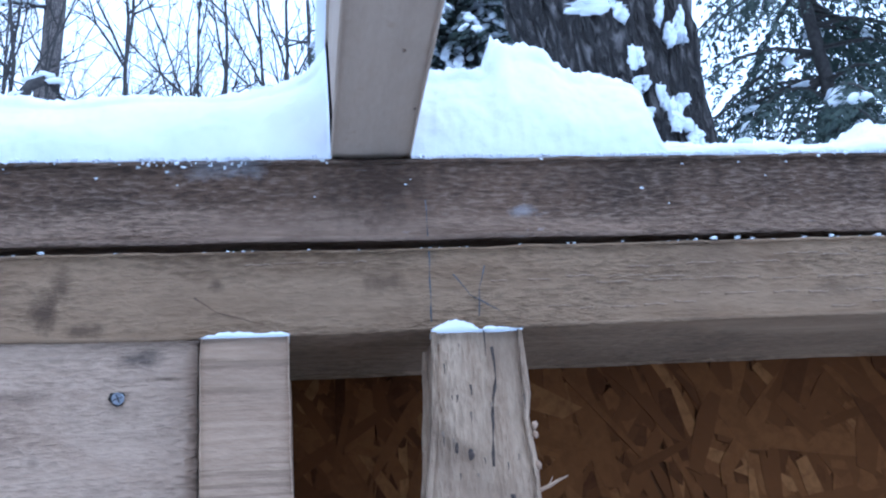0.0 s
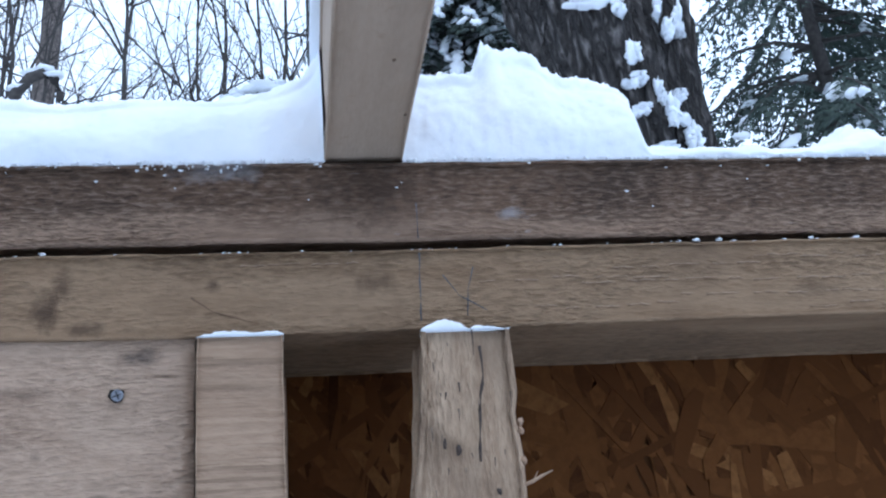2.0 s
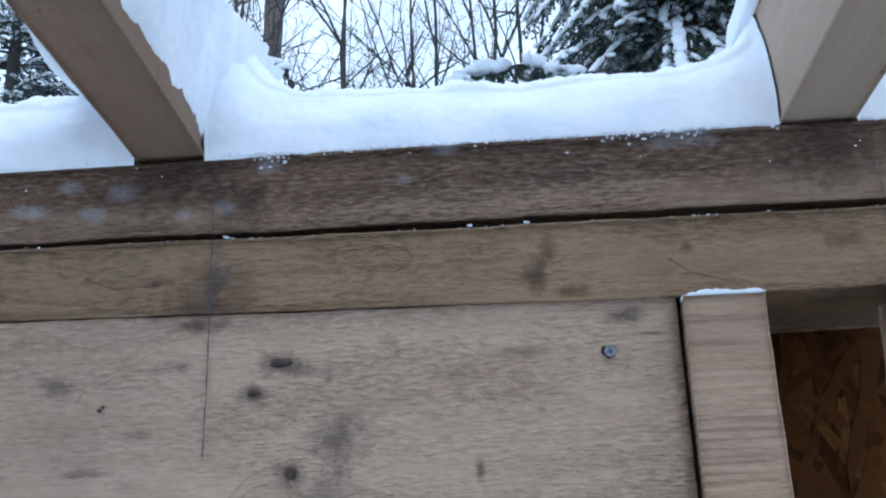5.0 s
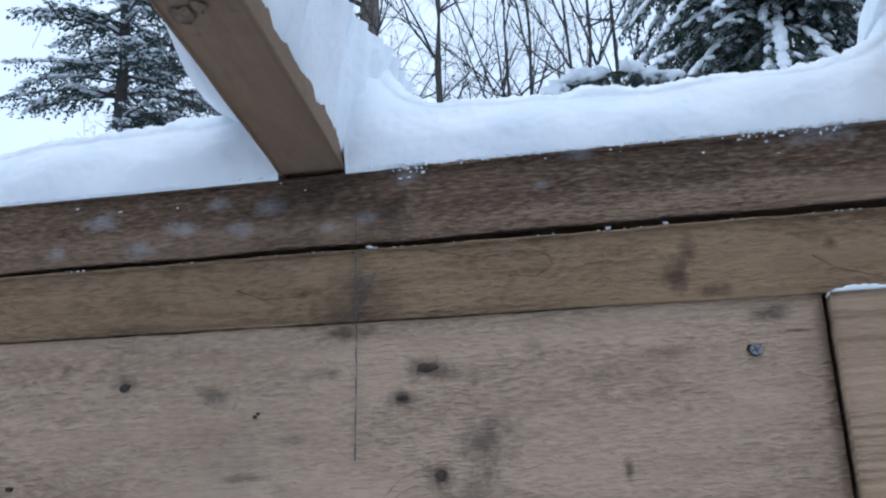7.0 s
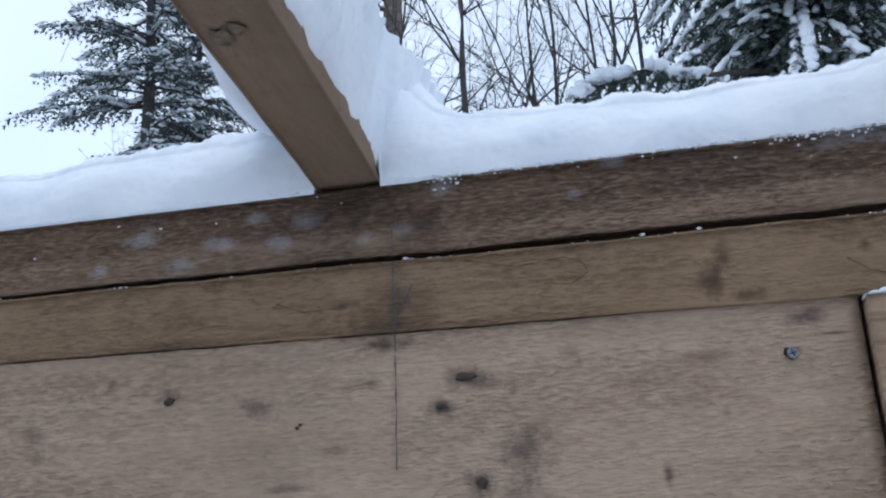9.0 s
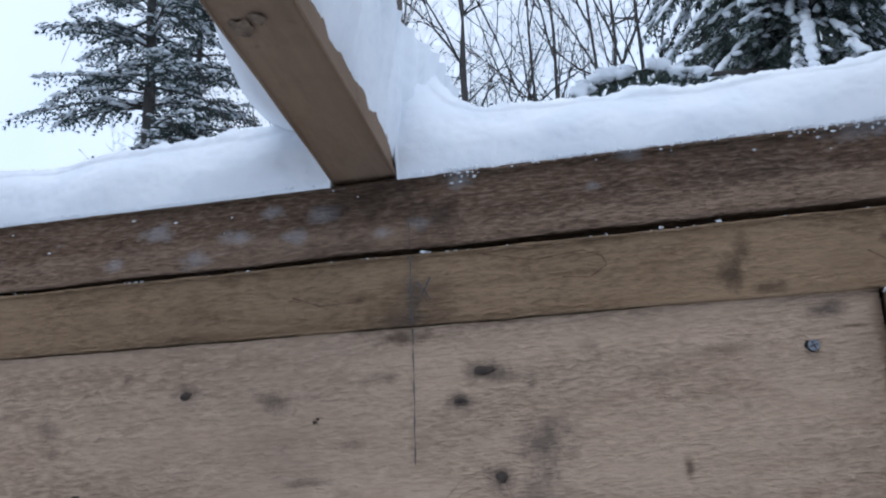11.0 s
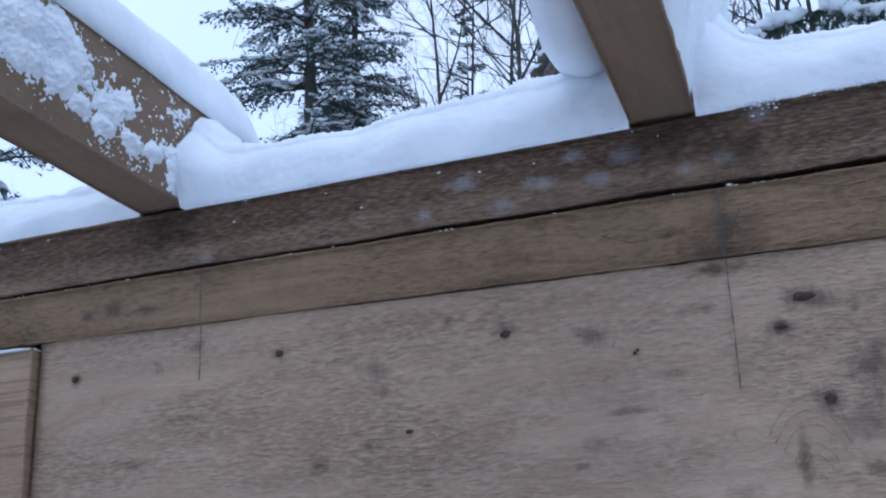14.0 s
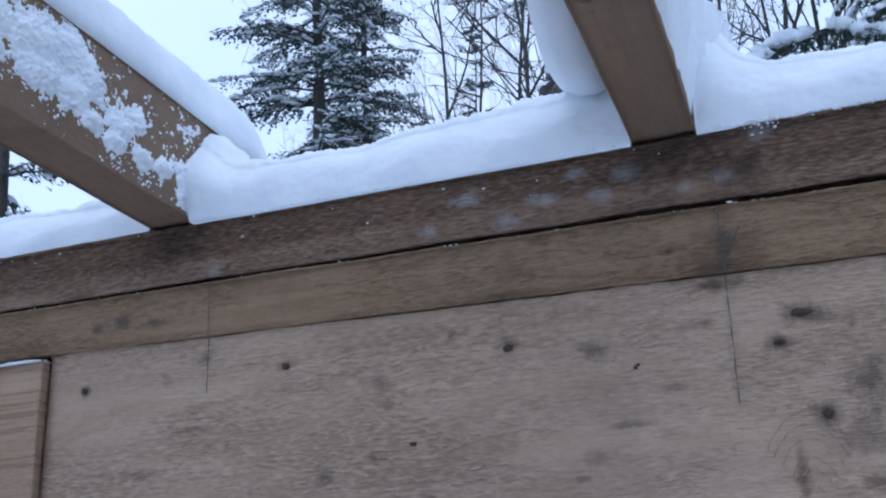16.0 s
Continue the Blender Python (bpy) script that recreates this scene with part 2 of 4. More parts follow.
WOOD_LOWER = rough_wood("tan_rough_sawn_plate", (0.311, 0.213, 0.129), (0.194, 0.126, 0.073), (0.113, 0.072, 0.045), 0, 1.0, 0.5, 8, marks=LOWER_MARKS, mottle=(0.180, 0.111, 0.061))
HEADER_MARKS = tuple((x, z, rx * 0.72, rz * 0.72, amount, tone) for x, z, rx, rz, amount, tone in HEADER_MARKS)
WOOD_HEADER = rough_wood("grey_beige_header_board", (0.484, 0.354, 0.255), (0.366, 0.262, 0.186), (0.180, 0.126, 0.091), 0, 1.0, 0.35, 6, marks=HEADER_MARKS + HEADER_SPECKS, mottle=(0.332, 0.226, 0.155))
WOOD_STUD = rough_wood("pinkish_planed_stud", (0.413, 0.290, 0.196), (0.326, 0.219, 0.142), (0.221, 0.136, 0.084), 0, 0.4, 0.3, 8, mottle=(0.317, 0.201, 0.125), saw=0.55)
WOOD_POST = rough_wood("weathered_split_stud", (0.475, 0.349, 0.236), (0.275, 0.184, 0.117), (0.104, 0.064, 0.040), 2, 0.9, 0.6, 14, mottle=(0.275, 0.180, 0.110))
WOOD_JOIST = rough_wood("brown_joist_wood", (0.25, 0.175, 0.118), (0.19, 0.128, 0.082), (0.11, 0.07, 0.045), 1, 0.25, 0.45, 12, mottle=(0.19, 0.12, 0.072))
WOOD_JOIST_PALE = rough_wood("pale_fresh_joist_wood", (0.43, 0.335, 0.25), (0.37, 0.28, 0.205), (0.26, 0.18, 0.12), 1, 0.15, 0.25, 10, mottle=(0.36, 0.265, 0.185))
KNOT = plain_material("dark_knot_wood", (0.045, 0.03, 0.022), 0.8, 0, 0.5, 300, 0.001)
KNOT_HALO = plain_material("brown_knot_rim", (0.16, 0.115, 0.08), 0.85, 0, 0.4, 220, 0.0005)
PENCIL = plain_material("pencil_graphite", (0.07, 0.07, 0.075), 0.6, 0.1, 0.5, 500)
STEEL = plain_material("zinc_screw_steel", (0.27, 0.285, 0.32), 0.6, 0.8, 0.35, 500)
DARK_GAP = plain_material("black_crack", (0.015, 0.011, 0.008), 0.95, 0, 0.3, 100)
SNOW = snow_material("packed_fresh_snow", 190, 0.001)
SNOW_FAR = snow_material("snow_on_branches", 14, 0.01)
SNOW_GROUND = snow_material("snow_ground", 5, 0.03)
BARK_PALE = plain_material("pale_scaly_bark", (0.15, 0.125, 0.11), 0.9, 0, 0.55, 22, 0.012)
BARK_THIN = plain_material("grey_brown_bark", (0.05, 0.044, 0.04), 0.9, 0, 0.4, 30, 0.004)


def bark_material():
    m, n, l, b = node_material("furrowed_grey_bark")
    v, c = object_coord(n, l, (1, 1, 0.3))
    plates = n.new("ShaderNodeTexVoronoi")
    plates.feature = "DISTANCE_TO_EDGE"
    plates.inputs["Scale"].default_value = 19
    wob = noise_node(n, l, v, 9, 4)
    warp = n.new("ShaderNodeVectorMath")
    warp.operation = "MULTIPLY_ADD"
    l.new(wob, warp.inputs[0])
    warp.inputs[1].default_value = (0.22, 0.22, 0.1)
    l.new(v, warp.inputs[2])
    l.new(warp.outputs[0], plates.inputs["Vector"])
    fine = noise_node(n, l, v, 60, 6, 0.65)
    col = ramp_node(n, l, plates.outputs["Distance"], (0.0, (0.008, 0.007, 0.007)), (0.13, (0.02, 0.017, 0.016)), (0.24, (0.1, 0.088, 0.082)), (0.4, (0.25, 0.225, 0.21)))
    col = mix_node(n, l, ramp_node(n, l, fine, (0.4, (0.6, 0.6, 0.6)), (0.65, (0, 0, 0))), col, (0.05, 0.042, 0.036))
    l.new(col, b.inputs["Base Color"])
    b.inputs["Roughness"].default_value = 0.92
    nrm = bump_node(n, l, plates.outputs["Distance"], 1.0, 0.09)
    l.new(bump_node(n, l, fine, 0.7, 0.012, nrm), b.inputs["Normal"])
    return m


def needle_material(name, a, b_col):
    m, n, l, b = node_material(name)
    g = n.new("ShaderNodeNewGeometry")
    l.new(ramp_node(n, l, g.outputs["Random Per Island"], (0.0, a), (1.0, b_col)), b.inputs["Base Color"])
    b.inputs["Roughness"].default_value = 0.75
    return m


def strand_material():
    m, n, l, b = node_material("pressed_wood_strands")
    g = n.new("ShaderNodeNewGeometry")
    v, c = object_coord(n, l)
    f = noise_node(n, l, c, 160, 5, 0.6, 0.5)
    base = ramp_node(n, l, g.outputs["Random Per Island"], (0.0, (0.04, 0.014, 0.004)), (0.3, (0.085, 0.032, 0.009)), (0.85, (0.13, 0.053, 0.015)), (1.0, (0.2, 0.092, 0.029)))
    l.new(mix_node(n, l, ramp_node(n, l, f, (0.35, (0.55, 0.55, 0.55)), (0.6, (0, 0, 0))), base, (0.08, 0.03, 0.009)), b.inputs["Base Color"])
    b.inputs["Roughness"].default_value = 0.8
    b.inputs["Specular IOR Level"].default_value = 0.08
    l.new(bump_node(n, l, f, 0.4, 0.0006), b.inputs["Normal"])
    return m


BARK_BIG = bark_material()
NEEDLES = needle_material("dark_spruce_needles", (0.018, 0.032, 0.032), (0.048, 0.074, 0.06))
NEEDLES_NEAR = needle_material("olive_hemlock_needles", (0.024, 0.04, 0.036), (0.062, 0.088, 0.066))
OSB = strand_material()
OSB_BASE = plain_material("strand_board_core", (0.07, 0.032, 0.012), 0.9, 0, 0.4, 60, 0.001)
OSB_BASE.node_tree.nodes["Principled BSDF"].inputs["Specular IOR Level"].default_value = 0.08


# ---- mesh helpers ----
class Shape:
    """Vertices and faces gathered for one mesh."""

    def __init__(self):
        self.v, self.f = [], []

    def grid(self, points, rows, cols, close_cols=False, caps=False):
        base = len(self.v)
        self.v.extend(points)
        for i in range(rows - 1):
            for j in range(cols if close_cols else cols - 1):
                k = (j + 1) % cols
                self.f.append((base + i * cols + j, base + i * cols + k, base + (i + 1) * cols + k, base + (i + 1) * cols + j))
        if caps:
            self.f.append(tuple(base + j for j in reversed(range(cols))))
            self.f.append(tuple(base + (rows - 1) * cols + j for j in range(cols)))

    def tube(self, path, radii, sides=5):
        path = [Vector(p) for p in path]
        pts = []
        for i, p in enumerate(path):
            d = (path[min(i + 1, len(path) - 1)] - path[max(i - 1, 0)]).normalized()
            a = d.orthogonal().normalized() if abs(d.z) < 0.95 else Vector((1, 0, 0)) - d * d.x
            a.normalize()
            b = d.cross(a)
            for k in range(sides):
                w = 2 * math.pi * k / sides
                pts.append(tuple(p + (a * math.cos(w) + b * math.sin(w)) * radii[i]))
        self.grid(pts, len(path), sides, True, True)

    def blob(self, c, r, rng, rough=0.25, seg=8, rings=5, freq=1.5, turn=None):
        c = Vector(c)
        seed = Vector((rng.uniform(-50, 50), rng.uniform(-50, 50), rng.uniform(-50, 50)))
        pts = []
        for i in range(rings + 1):
            th = math.pi * (0.02 + 0.96 * i / rings)
            for j in range(seg):
                ph = 2 * math.pi * j / seg
                u = Vector((math.sin(th) * math.cos(ph), math.sin(th) * math.sin(ph), math.cos(th)))
                k = 1 + rough * 2 * noise.noise(u * freq + seed)
                p = Vector((u.x * r[0], u.y * r[1], u.z * r[2])) * k
                pts.append(tuple(c + (turn @ p if turn else p)))
        self.grid(pts, rings + 1, seg, True, True)

    def mesh(self, name, smooth=True):
        me = bpy.data.meshes.new(name)
        me.from_pydata(self.v, [], self.f)
        me.polygons.foreach_set("use_smooth", [smooth] * len(me.polygons))
        me.update()
        return me


def part(name, shape, material, parent=None, label="", smooth=True):
    me = shape.mesh(name, smooth)
    me.materials.append(material)
    ob = new(name, me)
    if parent is not None:
        ob.parent = parent
    if label:
        tagged(ob, label)
    return ob


def thing(name, label, category, group="", kind="", at=(0, 0, 0)):
    ob = new(name)
    ob.empty_display_size = 0.05
    ob.location = at
    return tagged(ob, label, category, group, kind)


def lumber(a0, a1, axis, lo, hi, step=0.012, wear=0.0008, edge=0.0025, seed=0.0, low=None, high=None, taper=None):
    """A sawn timber along axis from a0 to a1. lo and hi are the two other coordinates' limits; low and high: the last coordinate's limits as functions
    of the way along. The arrises are rounded and uneven, the faces waver."""
    s = Shape()
    n = max(2, int((a1 - a0) / step) + 1)
    ring = []
    for u, v, du, dv in ((0, 0, 1, 1), (1, 0, -1, 1), (1, 1, -1, -1), (0, 1, 1, -1)):
        arc = [(u, v, du * edge * (1 - math.cos(w)), dv * edge * (1 - math.sin(w))) for w in (0.0, 0.52, 1.05, math.pi / 2)]
        if (u + v) % 2:
            arc = arc[::-1]
        ring.append([(u, v, x, y) for u, v, x, y in (arc[::-1] if u == v else arc[::-1])])
    section = []
    for k in range(4):
        section += ring[k]
        a, b = ring[k][-1], ring[(k + 1) % 4][0]
        for w in (0.02, 0.06, 0.25, 0.5, 0.75, 0.94, 0.98):
            section.append((a[0] * (1 - w) + b[0] * w, a[1] * (1 - w) + b[1] * w, a[2] * (1 - w) + b[2] * w, a[3] * (1 - w) + b[3] * w))
    pts = []
    for i in range(n):
        t = a0 + (a1 - a0) * i / (n - 1)
        l1 = low(t) if low else lo[1]
        h1 = high(t) if high else hi[1]
        l0, h0 = lo[0], hi[0]
        if taper:
            l0, h0 = taper(t)
        for u, v, x, y in section:
            p, q = l0 + (h0 - l0) * u + x, l1 + (h1 - l1) * v + y
            k = Vector((t * 14, p * 60, q * 60 + seed))
            k2 = Vector((t * 90, p * 150, q * 150 + seed))
            p += wear * (noise.noise(k) * 1.2 + noise.noise(k2) * 0.7)
            q += wear * (noise.noise(k + Vector((9, 4, 2))) * 1.2 + noise.noise(k2 + Vector((5, 1, 7))) * 0.7)
            pts.append((t, p, q) if axis == 0 else (p, t, q) if axis == 1 else (p, q, t))
    s.grid(pts, n, len(section), True, True)
    bad = bmesh.new()
    me = s.mesh("tmp")
    bad.from_mesh(me)
    bmesh.ops.recalc_face_normals(bad, faces=bad.faces)
    bad.to_mesh(me)
    bad.free()
    s.v = [tuple(v.co) for v in me.vertices]
    s.f = [tuple(p.vertices) for p in me.polygons]
    bpy.data.meshes.remove(me)
    return s


def stroke(points, width, y, lift=0.0004):
    """A thin flat line drawn on a wall face at depth y, through (x, z) points."""
    s = Shape()
    pts = []
    for i, (x, z) in enumerate(points):
        a, b = points[max(i - 1, 0)], points[min(i + 1, len(points) - 1)]
        d = Vector((b[0] - a[0], b[1] - a[1])).normalized()
        w = width * (0.6 + 0.4 * math.sin(1 + i * 2.1))
        for off, yy in ((-w / 2, y), (-w / 2, y - lift), (w / 2, y - lift), (w / 2, y)):
            pts.append((x - d.y * off, yy, z + d.x * off))
    s.grid(pts, len(points), 4, True, True)
    return s


def spot(x, z, rx, rz, y, rng, lift=0.0006, seg=16):
    """An uneven low disc on a wall face."""
    s = Shape()
    seed = rng.uniform(0, 90)
    rim, top = [], []
    for k in range(seg):
        w = 2 * math.pi * k / seg
        q = 1 + 0.5 * noise.noise(Vector((math.cos(w) * 1.3 + seed, math.sin(w) * 1.3, seed)))
        rim.append((x + rx * q * math.cos(w), y + 0.001, z + rz * q * math.sin(w)))
        top.append((x + rx * 0.85 * q * math.cos(w), y - lift, z + rz * 0.85 * q * math.sin(w)))
    s.grid(rim + top, 2, seg, True, True)
    return s


# ---- ground and far setting ----
rng = random.Random(4)
g = Shape()
N = 70
pts = []
for i in range(N):
    for j in range(N):
        u, v = (i / (N - 1) - 0.5) * 2, (j / (N - 1) - 0.5) * 2
        x, y = 300 * u * abs(u) ** 1.6, 300 * v * abs(v) ** 1.6
        d = math.hypot(x, y + 1)
        z = -0.35 + 0.25 * noise.noise(Vector((x * 0.3, y * 0.3, 0))) * min(1, d / 5) + (0.03 * max(0, d - 25))* 0.3
        pts.append((x, y, z if d > 3.2 else min(z, -0.3)))
g.grid(pts, N, N)
tagged(part("ground", g, SNOW_GROUND), "snow-covered uneven winter ground", "ground", kind="structure")

# ---- the timber frame ----
Z_TOP = 2.2
X0, X1 = -1.45, 1.05


def gap_top(x):
    return float(np.interp(x, (-1.45, -0.87, -0.67, -0.45, 0.34, 1.05), (2.1512, 2.1497, 2.1488, 2.1478, 2.146, 2.1455))) + 0.0005 * noise.noise(Vector((x * 25, 3, 0)))


def gap_bottom(x):
    return float(np.interp(x, (-1.45, -0.87, -0.67, -0.45, -0.27, 0.0, 0.15, 1.05), (2.1495, 2.1472, 2.1462, 2.1442, 2.1428, 2.1412, 2.1422, 2.142))) + 0.0007 * noise.noise(Vector((x * 40, 8, 0)))


def plate_under(x):
    return 2.0912 - 0.0172 * min(0.0, x + 0.08) + 0.0013 * max(0.0, min(1.0, x / 0.1))


DEPTH = 0.104
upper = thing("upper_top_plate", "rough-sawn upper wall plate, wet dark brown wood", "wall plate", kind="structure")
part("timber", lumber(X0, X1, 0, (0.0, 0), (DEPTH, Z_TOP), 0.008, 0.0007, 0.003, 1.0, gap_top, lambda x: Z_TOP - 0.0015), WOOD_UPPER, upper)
lower = thing("lower_top_plate", "rough-sawn lower wall plate, tan wood with pencil marks", "wall plate", kind="structure")
part("timber", lumber(X0, X1, 0, (0.0, 0), (DEPTH, Z_TOP), 0.008, 0.0006, 0.002, 7.0, plate_under, gap_bottom), WOOD_LOWER, lower)

HEADER_Y = 0.002
header = thing("header_board", "wide rough-sawn grey-beige header board with dark knots", "header board")
part("board", lumber(-0.887, -0.0752, 0, (HEADER_Y, 0), (HEADER_Y + 0.042, 0), 0.008, 0.0007, 0.001, 13.0, lambda x: 1.862, lambda x: plate_under(x) - 0.0004), WOOD_HEADER, header)
# a second board behind makes up the header's thickness
part("board", lumber(-0.8865, -0.0765, 0, (HEADER_Y + 0.052, 0), (DEPTH, 0), 0.05, 0.0005, 0.002, 15.0, lambda x: 1.862, lambda x: plate_under(x) - 0.002), WOOD_HEADER, header)


def stud(name, label, x0, x1, y0, y1, z0, z1, mat, seed, wear=0.0006, edge=0.002, low=None):
    ob = thing(name, label, "wall stud", "studs of the wall")
    part("timber", lumber(z0, z1, 2, (x0, y0), (x1, y1), 0.012, wear, edge, seed, taper=low), mat, ob)
    return ob


stud_near = stud("wall_stud", "smooth pinkish sawn stud with snow on its top end", -0.0737, -0.0258, -0.0116, 0.092, 0.04, 2.0882, WOOD_STUD, 3.0, 0.0007, 0.0013)
stud_split = stud("wall_stud", "weathered split stud with cracks and a torn edge", 0.05, 0.101, -0.015, 0.03, 0.04, 2.0868, WOOD_POST, 5.0, 0.0016, 0.003,
                  lambda z: (0.05 - 0.085 * min(0.11, 2.087 - z) + 0.0012 * noise.noise(Vector((z * 30, 1, 0))), 0.1005 + 0.0025 * noise.noise(Vector((z * 45, 6, 0))) + 0.02 * min(0.1, 2.087 - z)))
stud_far = stud("wall_stud", "pale sawn stud with a little snow on its top", -0.935, -0.8885, -0.006, 0.095, 0.04, 2.1005, WOOD_STUD, 9.0)
for x in (-1.34, 0.52, 0.93):
    stud("wall_stud", "pale sawn wall stud under the plates", x, x + 0.047, 0.0, 0.1, 0.04, 2.09, WOOD_STUD, x)

sole = thing("sole_plate", "sawn sole plate under the wall studs", "wall plate", kind="structure")
part("timber", lumber(X0, X1, 0, (0.0, -0.005), (DEPTH, 0.04), 0.05, 0.0006, 0.002, 3.0), WOOD_LOWER, sole)

# joists lie across the plates, with their ends over the wall's outer face
JOISTS = ((-1.205, -1.158), (-0.8, -0.7575), (-0.406, -0.3605), (0.0, 0.0478), (0.87, 0.917))
JY0, JY1, JZ1 = -2.5, 0.108, 2.292
joist_obs = []
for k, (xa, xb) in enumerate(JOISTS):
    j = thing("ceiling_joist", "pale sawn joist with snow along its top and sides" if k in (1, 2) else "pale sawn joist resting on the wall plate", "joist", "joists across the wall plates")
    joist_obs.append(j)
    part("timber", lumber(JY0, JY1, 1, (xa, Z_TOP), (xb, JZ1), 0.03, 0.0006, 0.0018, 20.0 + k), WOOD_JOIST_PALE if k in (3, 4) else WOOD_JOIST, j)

# dark knots on the undersides of two joists
knot_rng = random.Random(12)
for ob, x, y, rx, ry in (("B", -0.394, -0.194, 0.0055, 0.008), ("B", -0.384, -0.2, 0.004, 0.005), ("C", 0.033, -0.117, 0.001, 0.0013), ("C", 0.044, -0.057, 0.0009, 0.0012)):
    s = Shape()
    s.blob((x, y, Z_TOP + 0.0002), (rx, ry, 0.0006), knot_rng, 0.4, 12, 6)
    part("knot", s, KNOT_HALO, joist_obs[2 if ob == "B" else 3])

# a plain beam on posts carries the joists' other ends
beam = thing("rear_beam", "plain sawn beam carrying the joist ends", "beam", kind="structure")
part("timber", lumber(X0, X1, 0, (-2.5, 2.1), (-2.4, Z_TOP - 0.001), 0.1, 0.0006, 0.002, 4.0), WOOD_LOWER, beam)
for x in (-1.4, -0.2, 0.95):
    p = thing("rear_post", "plain sawn post under the rear beam", "post", "rear posts", kind="structure")
    part("timber", lumber(0.0, 2.1, 2, (x, -2.495), (x + 0.09, -2.405), 0.1, 0.0006, 0.002, x), WOOD_STUD, p)
# unseen rear wall, added to keep light off the recess behind the studs
for name, xa, xb, ya, yb in (("rear_light_block", X0, X1, -2.52, -2.506),):
    w = thing(name, "unseen strand-board wall added to block light from behind", "wall", kind="structure")
    part("panel", lumber(xa, xb, 0, (ya, -0.25), (yb, 2.19), 0.4, 0.0003, 0.001, xa), OSB_BASE, w)
# unseen floor; its snow is added to bounce light onto the joist undersides
floor = lumber(X0, X1, 0, (-2.6, -0.3), (0.11, -0.005), 0.1, 0.0006, 0.004, 2.0)
tagged(part("floor", floor, SNOW_GROUND), "unseen shed floor, snow-white to bounce light upwards", "floor", kind="structure")

# ---- sheathing of pressed strands on the wall's outer side ----
sheathing = thing("sheathing", "brown strand-board wall sheathing behind the studs", "wall sheathing", kind="structure")
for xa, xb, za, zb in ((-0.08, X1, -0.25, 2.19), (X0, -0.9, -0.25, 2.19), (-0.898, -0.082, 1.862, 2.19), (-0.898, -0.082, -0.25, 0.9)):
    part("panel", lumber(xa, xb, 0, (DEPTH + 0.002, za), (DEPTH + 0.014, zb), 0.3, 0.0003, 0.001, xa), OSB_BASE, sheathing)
rng = random.Random(21)
strands = Shape()
for k in range(1900):
    x, z = rng.uniform(-0.1, 0.62), rng.uniform(1.8, 2.1)
    ln, wd = rng.uniform(0.04, 0.14) / 2, rng.uniform(0.004, 0.018) / 2
    a = rng.gauss(1.75, 0.65)
    y = DEPTH + 0.0022 - rng.uniform(0.0002, 0.0022)
    ca, sa = math.cos(a), math.sin(a)
    tilt = rng.uniform(-0.0006, 0.0006)
    ring = [(-1, -0.8), (-0.85, 0.7), (-0.2, 1.0), (0.5, 0.9), (1, 0.55), (0.92, -0.6), (0.1, -1.0)]
    ring = [(u * ln * rng.uniform(0.85, 1.1), v * wd * rng.uniform(0.7, 1.2)) for u, v in ring]
    top = [(x + u * ca - v * sa, y + tilt * u / ln, min(2.102, z + u * sa + v * ca)) for u, v in ring]
    base = len(strands.v)
    strands.v += top + [(p[0], p[1] + 0.0009, p[2]) for p in top]
    n = len(top)
    strands.f.append(tuple(range(base, base + n)))
    for i in range(n):
        strands.f.append((base + (i + 1) % n, base + i, base + n + i, base + n + (i + 1) % n))
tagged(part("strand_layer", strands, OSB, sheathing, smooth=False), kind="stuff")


# ---- marks, knots and screws on the timbers ----
def pencil(parent, points, width, y, mat=PENCIL, name="pencil_line"):
    fine = []
    for (xa, za), (xb, zb) in zip(points, points[1:]):
        n = max(2, int(math.hypot(xb - xa, zb - za) / 0.006))
        fine += [(xa + (xb - xa) * i / n + 0.0002 * math.sin(i * 1.7), za + (zb - za) * i / n) for i in range(n)]
    fine.append(points[-1])
    return part(name, stroke(fine, width, y), mat, parent)


# brown for drawn grain, and for the painted shade under torn fibres
GRAIN_AND_SHADE = plain_material("brown_grain_and_shade", (0.13, 0.075, 0.04), 0.85, 0, 0.4, 200)
GRAIN_SOFT = plain_material("soft_brown_grain", (0.26, 0.185, 0.13), 0.85, 0, 0.4, 200)
FACE = -0.0008
pencil(lower, [(0.0537, 2.1385), (0.0524, 2.0964)], 0.0012, FACE)
pencil(lower, [(0.0667, 2.1241), (0.0757, 2.1112), (0.0919, 2.1017)], 0.0009, FACE)
pencil(lower, [(0.0851, 2.1288), (0.081, 2.115), (0.0796, 2.0987)], 0.0009, FACE)
pencil(lower, [(-0.3536, 2.1415), (-0.3538, 2.096)], 0.0013, FACE)
pencil(upper, [(-0.3536, 2.1673), (-0.3536, 2.1485)], 0.001, FACE)
pencil(upper, [(0.0537, 2.17), (0.0537, 2.1475)], 0.0009, FACE)
pencil(lower, [(-0.3497, 2.1239), (-0.3407, 2.1106)], 0.0011, FACE)
pencil(lower, [(-0.3411, 2.126), (-0.3493, 2.1104)], 0.0011, FACE)
pencil(header, [(-0.354, 2.094), (-0.3545, 2.05), (-0.3555, 2.0094)], 0.001, HEADER_Y + FACE)
pencil(lower, [(-0.7403, 2.1445), (-0.7405, 2.103)], 0.0009, FACE)
pencil(header, [(-0.7405, 2.101), (-0.7408, 2.0586)], 0.0009, HEADER_Y + FACE)
pencil(lower, [(-0.3064, 2.1378), (-0.275, 2.1303), (-0.2438, 2.1332), (-0.2325, 2.128), (-0.2303, 2.122), (-0.2408, 2.1154), (-0.2579, 2.1172)], 0.0011, FACE, GRAIN_AND_SHADE, "grain_line")
